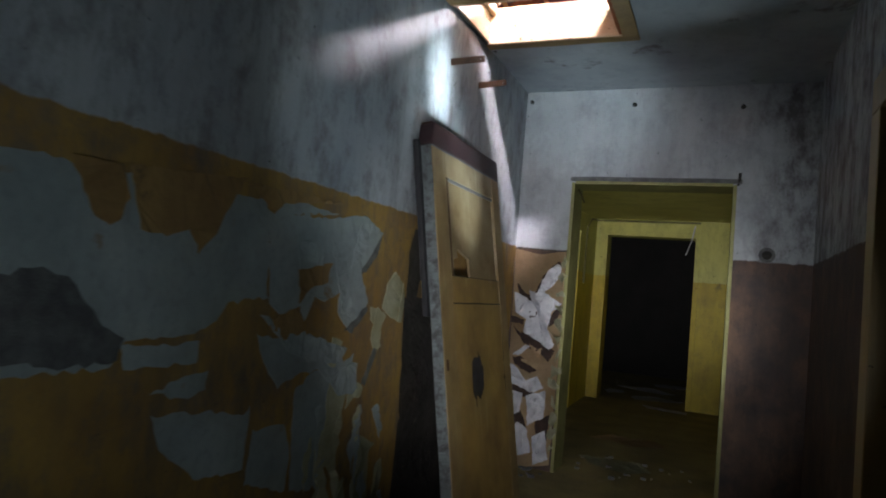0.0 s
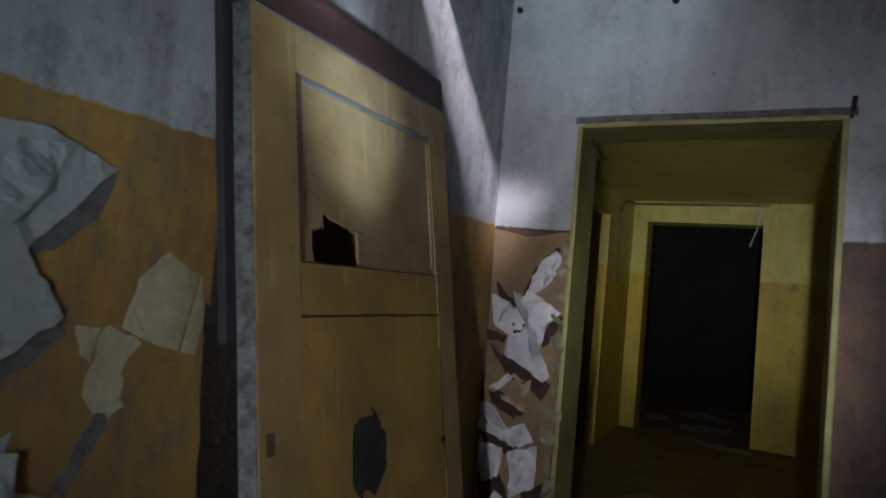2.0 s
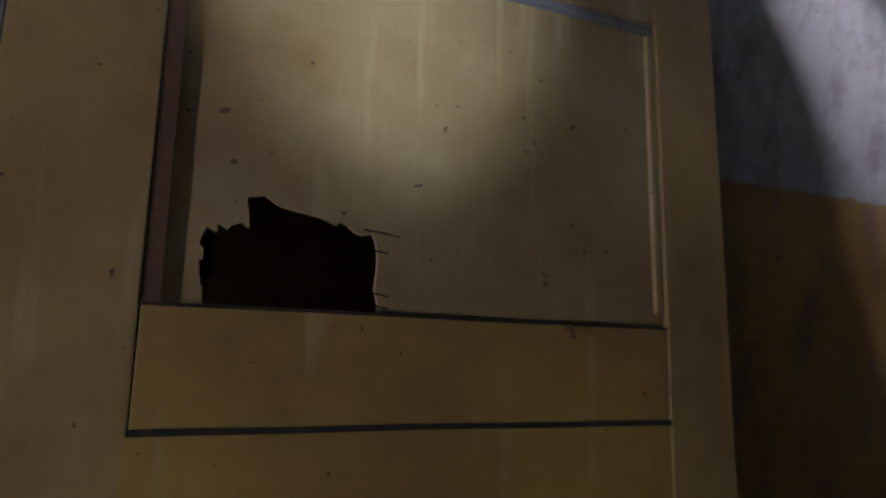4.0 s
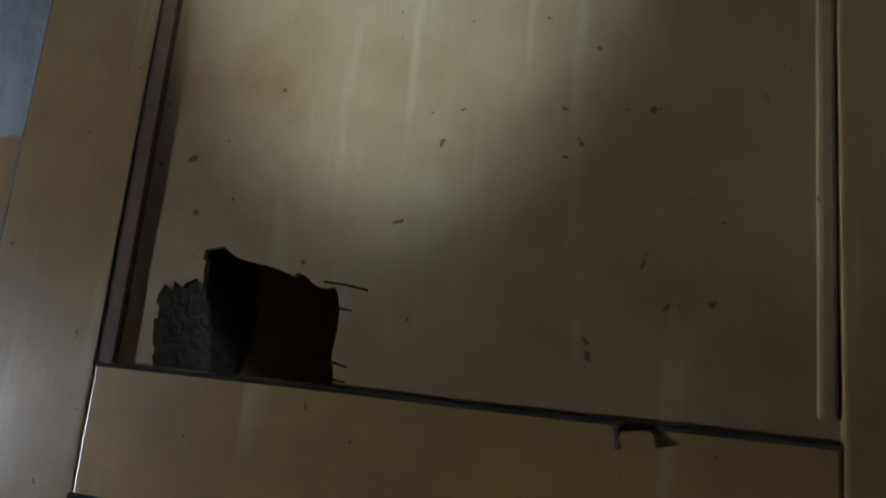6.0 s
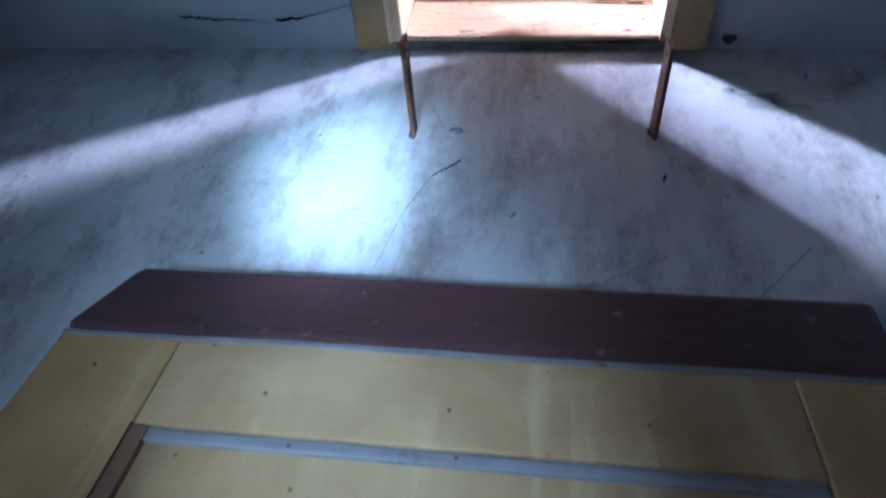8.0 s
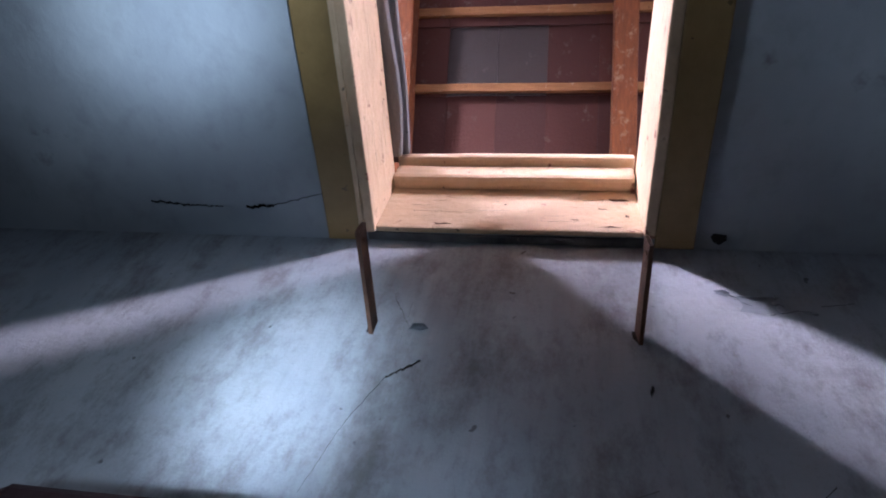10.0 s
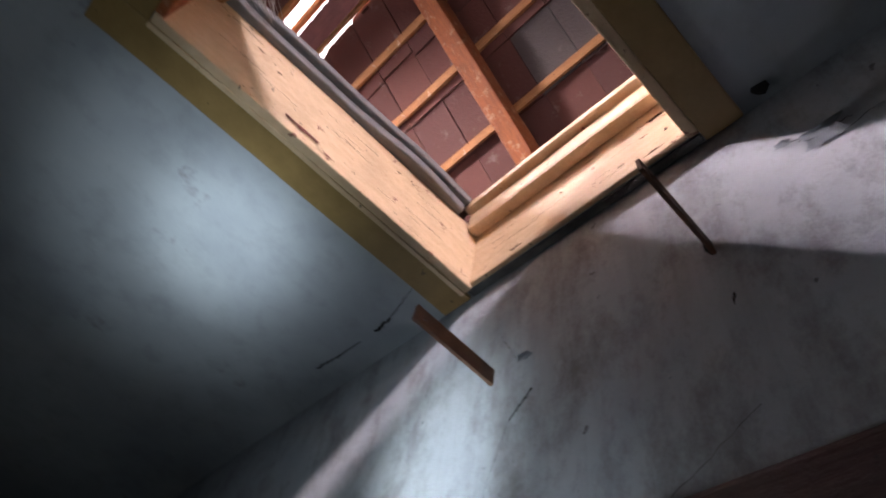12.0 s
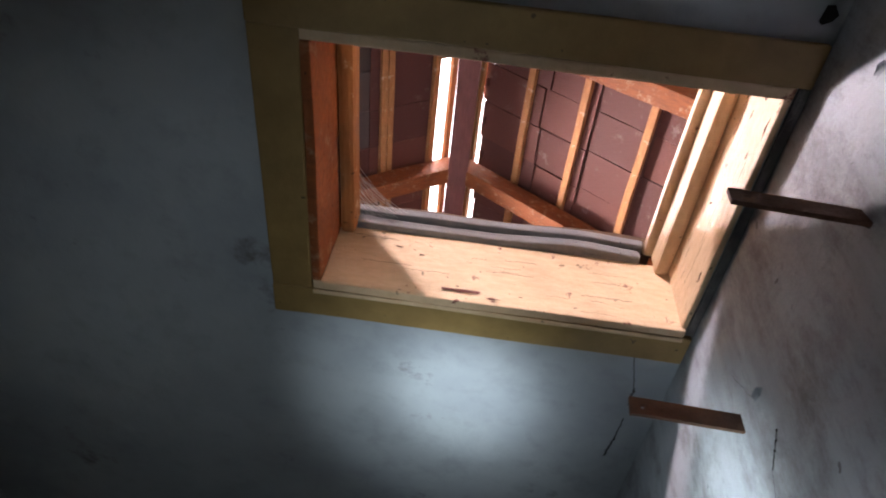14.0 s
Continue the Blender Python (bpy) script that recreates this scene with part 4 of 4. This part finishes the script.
def wall_plug(x, z, r, deep):
    bm = bmesh.new()
    bmesh.ops.create_cone(bm, cap_ends=True, segments=14, radius1=r, radius2=r * 0.6, depth=deep)
    for v in bm.verts:
        v.co += 0.25 * r * noise.noise_vector(v.co * 60 + Vector((x, z, 0)))
    ob = part("wall_plug", bm, M_HOLE)
    ob.matrix_world = Matrix.Translation((x, END - deep / 2 + 0.004, z)) @ pose(0, 0, 0, 90, 0, 0)
    return tagged(ob, "dark rusted fixing plug in the plaster wall", "wall plug", "plugs in the end wall")


for x, z in ((0.04, 2.827), (0.831, 2.782), (1.57, 2.747)):
    wall_plug(x, z, 0.018, 0.03)
box_ob = tagged(new("junction_box"), "round broken electrical box sunk in the wall", "electrical box")
box_ob.location = (1.77, END, 1.713)
bm = bmesh.new()
bmesh.ops.create_cone(bm, cap_ends=True, segments=20, radius1=0.055, radius2=0.05, depth=0.012)
part("rim", bm, M_GREY, box_ob).rotation_euler = (radians(90), 0, 0)
bm = bmesh.new()
bmesh.ops.create_cone(bm, cap_ends=True, segments=16, radius1=0.034, radius2=0.03, depth=0.02)
part("core", bm, M_HOLE, box_ob).rotation_euler = (radians(90), 0, 0)
ob = part("corner_hook", tube([(1.566, END + 0.0, 2.19), (1.572, END - 0.03, 2.22), (1.575, END - 0.035, 2.27)], 0.010), M_HOLE)
tagged(ob, "dark bent metal hook at the opening's corner", "hook")

# ---- the old door leaning on the wall ----
TILT = math.atan2(0.16, 1.0)
door = tagged(new("old_door"), "worn ochre panelled door with a broken hole, leaning against the wall", "door")
door.matrix_world = Matrix.Translation((0.430, 3.450, 0.0)) @ Matrix(((0, -math.sin(TILT), math.cos(TILT), 0), (1, 0, 0, 0), (0, math.cos(TILT), math.sin(TILT), 0), (0, 0, 0, 1)))
K = 1 / math.cos(TILT)
DW, DH, DT = 1.075, 2.160 * K, 0.058
PX0, PX1 = 0.175, 0.945
P_TOP, P_MID, P_LOW, P_BOT = 1.895 * K, 1.375 * K, 1.232 * K, 0.22 * K


def door_part(name, bm, material, label=""):
    return part(name, bm, material, door, label)


OCHRE_PAINT = (0.40, 0.265, 0.078), (0.34, 0.205, 0.054)
STILE_PAINT = (0.38, 0.274, 0.125), (0.32, 0.218, 0.092)
DUSTY_PAINT = (0.37, 0.285, 0.165), (0.31, 0.23, 0.125)
M_LEAF_U = door_paint("ochre_door_paint_across", (0.25, 4.0, 4.0), *OCHRE_PAINT)
M_LEAF_V = door_paint("ochre_door_paint_upright", (4.0, 0.25, 4.0), *OCHRE_PAINT)
M_STILE = door_paint("ochre_stile_paint", (4.0, 0.25, 4.0), *STILE_PAINT)
M_DUSTY_U = door_paint("dusty_ochre_paint_across", (0.25, 4.0, 4.0), *DUSTY_PAINT)
M_DUSTY_V = door_paint("dusty_ochre_paint_upright", (4.0, 0.25, 4.0), *DUSTY_PAINT)
M_BLUE = wood("bluish_worn_bead", (0.19, 0.20, 0.22), (0.11, 0.11, 0.13), (0.3, 4.0, 4.0), 0.6, (0.10, 0.07, 0.06), (0.56, 0.66))
M_BLACK = plain("blackened_wood", (0.014, 0.013, 0.016), (0.030, 0.027, 0.030), 9.0, 0.8, local=True)
door_part("stile", box(0.006, 0.0, -DT, PX0, 2.03 * K, 0.0, 0.003, 0.002, 20, 1), M_STILE)
door_part("stile", box(PX1, 0.0, -DT, DW, 2.03 * K, 0.0, 0.003, 0.002, 20, 2), M_STILE)
door_part("edge_strip", box(0.0, 0.0, -DT - 0.002, 0.0055, 2.03 * K, -0.003, 0.002, 0.002, 40, 3), M_EDGE, "chipped grey door edge")
door_part("rail", box(PX0 + 0.001, P_TOP, -DT, PX1 - 0.001, 2.03 * K, -0.0012, 0.003, 0.0015, 14, 4), M_DUSTY_U)
door_part("rail", box(PX0 + 0.001, P_LOW, -DT, PX1 - 0.001, P_MID, -0.0012, 0.003, 0.0015, 14, 5), M_LEAF_U)
door_part("rail", box(PX0 + 0.001, 0.0, -DT, PX1 - 0.001, P_BOT, -0.0012, 0.003, 0.0015, 14, 6), M_LEAF_U)
cap = box(0.0, 2.03 * K + 0.001, -DT - 0.02, DW, DH, 0.004, 0.012, 0.003, 24, 7)
for v in cap.verts:
    if v.co.x < 0.05 and v.co.y > 2.095 * K:
        v.co.x += 0.7 * (v.co.y - 2.085 * K)
door_part("top_rail", cap, M_MAROON, "dark maroon bare top rail")
door_part("paint_edge", box(0.004, 2.03 * K - 0.007, -0.004, DW - 0.004, 2.03 * K + 0.0005, 0.0022, 0.001, 0.0022, 70, 12), M_BLUE, "frayed bluish paint edge")
door_part("rail_top", box(0.05, DH - 0.001, -DT - 0.012, DW - 0.02, DH + 0.004, -0.012, 0.001, 0.002, 40, 13), M_BROWN, "brown worn top edge")


def holed_panel(x0, y0, x1, y1, outline, z_front, thick):
    """A panel with a ragged hole broken through it."""
    bm = bmesh.new()
    outer = [bm.verts.new((x, y, z_front)) for x, y in ((x0, y0), (x1, y0), (x1, y1), (x0, y1))]
    inner = [bm.verts.new((x, y, z_front)) for x, y in outline]
    edges = [bm.edges.new((loop[i], loop[(i + 1) % len(loop)])) for loop in (outer, inner) for i in range(len(loop))]
    bmesh.ops.triangle_fill(bm, edges=edges, use_beauty=True)
    ext = bmesh.ops.extrude_face_region(bm, geom=bm.faces[:])
    for v in ext["geom"]:
        if isinstance(v, bmesh.types.BMVert):
            v.co.z -= thick
    return bm


rnd = random.Random(9)
corners = [(0.245, P_MID + 0.004), (0.462, P_MID + 0.004), (0.462, 1.478 * K), (0.40, 1.495 * K), (0.292, 1.520 * K), (0.290, 1.478 * K), (0.240, 1.468 * K), (0.236, 1.42 * K)]
outline = []
for i, (a, b) in enumerate(zip(corners, corners[1:] + corners[:1])):
    for j in range(6):
        f = j / 6
        jag = 0.0 if i == 0 else 0.005
        outline.append((a[0] + (b[0] - a[0]) * f + rnd.uniform(-jag, jag), a[1] + (b[1] - a[1]) * f + rnd.uniform(-jag, jag) * (i > 0)))
door_part("panel", holed_panel(PX0 - 0.005, P_MID - 0.005, PX1 + 0.005, P_TOP + 0.005, outline, -0.0105, 0.010), M_DUSTY_V, "ochre upper panel with a broken hole")
door_part("panel", box(PX0 - 0.004, P_BOT - 0.005, -0.026, PX1 + 0.004, P_LOW - 0.001, -0.0014, 0.0005), M_LEAF_V)


for i, (u, v, lu, lv) in enumerate(((0.440, 1.488 * K, 0.052, -0.006), (0.450, 1.462 * K, 0.026, -0.004), (0.450, 1.405 * K, 0.028, -0.006), (0.452, 1.388 * K, 0.026, -0.004))):
    crack("splinter", wander((u, v), (u + lu, v + lv), 6, 0.0006, 700 + i), 0.0014, lambda a, b: (a, b, -0.0098), door)


def bead(x0, y0, x1, y1, wide):
    """A quarter-round bead between two points of the leaf, along the panel's rim."""
    if x0 == x1:
        return box(x0, y0, -0.0135, x0 + wide, y1, -0.003, 0.004)
    return box(x0, y0, -0.0135, x1, y0 + wide, -0.003, 0.004)


door_part("bead", bead(PX0 + 0.002, P_TOP - 0.020, PX1 - 0.002, P_TOP - 0.020, 0.018), M_BLUE, "bluish worn bead")
door_part("bead", box(PX0 + 0.0005, P_MID + 0.003, -0.0138, PX0 + 0.022, P_TOP - 0.002, -0.0012, 0.0005), M_BROWN, "brown bead with open joint")
door_part("bead", bead(PX1 - 0.018, P_MID + 0.022, PX1 - 0.018, P_TOP - 0.022, 0.016), M_DUSTY_V)
door_part("open_joint", box(PX0, P_MID - 0.0022, -0.013, PX1, P_MID + 0.0018, 0.0006, 0.0, 0.0016, 60), M_HOLE, "dark open joint")
door_part("open_joint", box(PX0, P_LOW - 0.005, -0.011, PX1, P_LOW + 0.003, 0.0010, 0.0, 0.0028, 60), M_HOLE, "dark open joint")
door_part("open_joint", box(PX0 - 0.0015, P_MID, -0.013, PX0 + 0.0005, P_TOP, 0.0004, 0.0, 0.001, 30), M_HOLE, "dark open joint")
door_part("open_joint", box(PX1 - 0.0006, 0.72, -0.011, PX1 + 0.0006, P_LOW - 0.12, 0.0003, 0.0, 0.001, 30), M_HOLE, "dark open joint")
rnd = random.Random(12)
spot = [(0.462 + (0.098 + rnd.uniform(-0.016, 0.012)) * math.copysign(abs(math.cos(a)) ** 0.7, math.cos(a)), 0.83 * K + (0.112 + rnd.uniform(-0.018, 0.012)) * math.copysign(abs(math.sin(a)) ** 0.7, math.sin(a))) for a in [2 * math.pi * i / 18 for i in range(18)]]
spot[13:13] = [(0.425, 0.83 * K - 0.15), (0.408, 0.83 * K - 0.145)]
spot[4:4] = [(0.475, 0.83 * K + 0.14)]
door_part("bare_spot", torn_flap(spot, 34, 0.0016, 0.007, 0.001, 0.0012), M_BLACK, "dark scraped spot").matrix_local = Matrix(((0, 1, 0, 0), (0, 0, 1, 0), (1, 0, 0, -0.0012), (0, 0, 0, 1)))
door_part("lock_recess", box(0.03, 0.90 * K, -0.004, 0.062, 0.955 * K, 0.001, 0.002, 0.002), M_BROWN, "dark empty lock recess")
bm = crack("split", wander((0.36, 0.635), (0.95, 0.80), 24, 0.008, 4), 0.011, lambda u, v: (u, v, -0.0015 if 0.18 < u < 0.94 else 0.0008), door)
bm["label"] = "dark diagonal split"
door_part("nail", tube([(0.755, P_MID - 0.006, -0.004), (0.755, P_MID - 0.004, 0.010), (0.757, P_MID - 0.022, 0.014)], 0.004), M_IRON, "bent nail")
door_part("back_batten", box(-0.034, 1.17 * K, -DT - 0.030, 0.05, 2.06 * K, -DT - 0.003, 0.006, 0.004, 20), M_BLACK, "dark batten behind the door edge")
for u, v in ((0.32, P_TOP + 0.055), (0.545, P_TOP + 0.05), (0.08, P_TOP + 0.08), (0.77, P_TOP + 0.05), (0.37, P_TOP - 0.012), (0.56, P_TOP - 0.010)):
    bm = bmesh.new()
    bmesh.ops.create_uvsphere(bm, u_segments=8, v_segments=5, radius=0.0026)
    door_part("nail_head", bm, M_IRON).location = (u, v, 0.0 if v > P_TOP else -0.003)

# ---- the passage: door, cable, rubble ----
brown = tagged(new("door_passage"), "closed dark brown painted door in the passage wall", kind="structure")
part("leaf", box(-0.22, 7.56, 0.0, -0.18, 8.35, 2.16, 0.004), M_BROWN, brown)
part("frame", joined(box(-0.17, 7.53, 0.0, -0.085, 7.60, 2.19, 0.004), box(-0.17, 8.31, 0.0, -0.085, 8.39, 2.19, 0.004), box(-0.17, 7.60, 2.12, -0.085, 8.31, 2.19, 0.004)), M_PASS, brown)
frame_far = tagged(new("door_far"), "yellow painted frame of the dark doorway", kind="structure")
part("frame_post", box(0.0, FAR - 0.02, 0.0, 0.06, FAR + 0.3, 2.225, 0.006), M_PASS, frame_far)
part("frame_post", box(1.17, FAR - 0.02, 0.0, 1.235, FAR + 0.3, 2.225, 0.006), M_PASS, frame_far)
part("frame_head", box(0.0, FAR - 0.021, 2.2, 1.235, FAR + 0.3, 2.262, 0.006), M_PASS, frame_far)
cable = tagged(new("surface_cable"), "sagging painted cable along the yellow passage walls", "cable")
part("run", tube([(-0.07, 8.6, 1.5), (-0.07, 8.62, 2.2), (-0.07, 8.9, 2.34), (-0.07, 9.36, 2.38), (0.0, FAR - 0.025, 2.39), (0.6, FAR - 0.025, 2.395), (1.22, FAR - 0.025, 2.40)], 0.014), M_CABLE, cable)
part("run", tube([(0.45, END + 0.05, 2.14), (0.452, END + 0.15, 2.12), (0.452, END + 0.28, 2.08)], 0.008), M_CABLE, cable)
tagged(part("hanging_strip", tube([(1.155, FAR - 0.03, 2.36), (1.125, FAR - 0.045, 2.18), (1.06, FAR - 0.055, 1.98)], 0.008, 5), M_LILAC), "thin pale strip hanging by the doorway", "strip")


def shard(x, y, w, d, turn, seed, material, label):
    """A broken flat piece lying on the floor."""
    ob = part("floor_shard", torn_sheet(w, d, seed, 0.02, 0.006, 0.35, 0.004, 40, 6), material)
    ob.matrix_world = Matrix.Translation((x, y, 0.0)) @ pose(0, 0, 0, 0, 0, turn)
    return tagged(ob, label, "rubble", "rubble on the floor")


SL = "pale broken piece of board lying on the dirty floor"
for row in ((0.80, 9.95, 0.75, 0.42, 8, 1), (0.55, 10.9, 0.80, 0.5, -24, 2), (0.95, 11.7, 0.7, 0.5, 35, 3), (0.92, 9.15, 0.60, 0.30, -12, 4), (0.2, 10.3, 0.4, 0.3, 60, 9)):
    shard(*row, M_LILAC, SL)
shard(0.84, 5.95, 0.66, 0.46, -4, 5, M_CREAM, "pale cream patch lying flat on the dirty floor")
shard(0.80, 6.95, 0.66, 0.40, 6, 6, M_TAN, "tan patch lying flat on the dirty floor")
rnd = random.Random(21)
bm = bmesh.new()
for i in range(110):
    x, y = rnd.choice(((rnd.uniform(0.02, 0.40), rnd.uniform(5.1, 5.38)), (rnd.uniform(0.02, 0.25), rnd.uniform(1.0, 5.2)), (rnd.uniform(0.5, 1.5), rnd.uniform(5.4, 6.2)), (rnd.uniform(-0.3, 1.6), rnd.uniform(10.0, 12.0)), (rnd.uniform(1.5, 2.0), rnd.uniform(3.0, 5.3))))
    s = rnd.uniform(0.006, 0.022)
    bit = box(x - s, y - s * 0.8, 0.0, x + s, y + s * 0.8, s * 0.9, 0.0, s * 0.5, 0, i)
    bm = joined(bm, bit)
tagged(part("plaster_crumbs", bm, M_GREY), "crumbs of fallen plaster along the walls", "debris", kind="stuff")

# ---- the closed door in the right wall ----
side = tagged(new("door_right"), "closed yellow painted door in a wide frame", kind="structure")
part("leaf", box(RIGHT + 0.08, 2.22, 0.0, RIGHT + 0.12, 3.08, 2.04, 0.004), M_LEAF, side)
for a, b in ((2.08, 2.215), (3.085, 3.22)):
    part("frame_post", box(RIGHT - 0.09, a, 0.0, RIGHT + 0.1, b, 2.06, 0.006), M_LEAF, side)
part("frame_head", box(RIGHT - 0.09, 2.08, 2.062, RIGHT + 0.1, 3.22, 2.19, 0.006), M_LEAF, side)
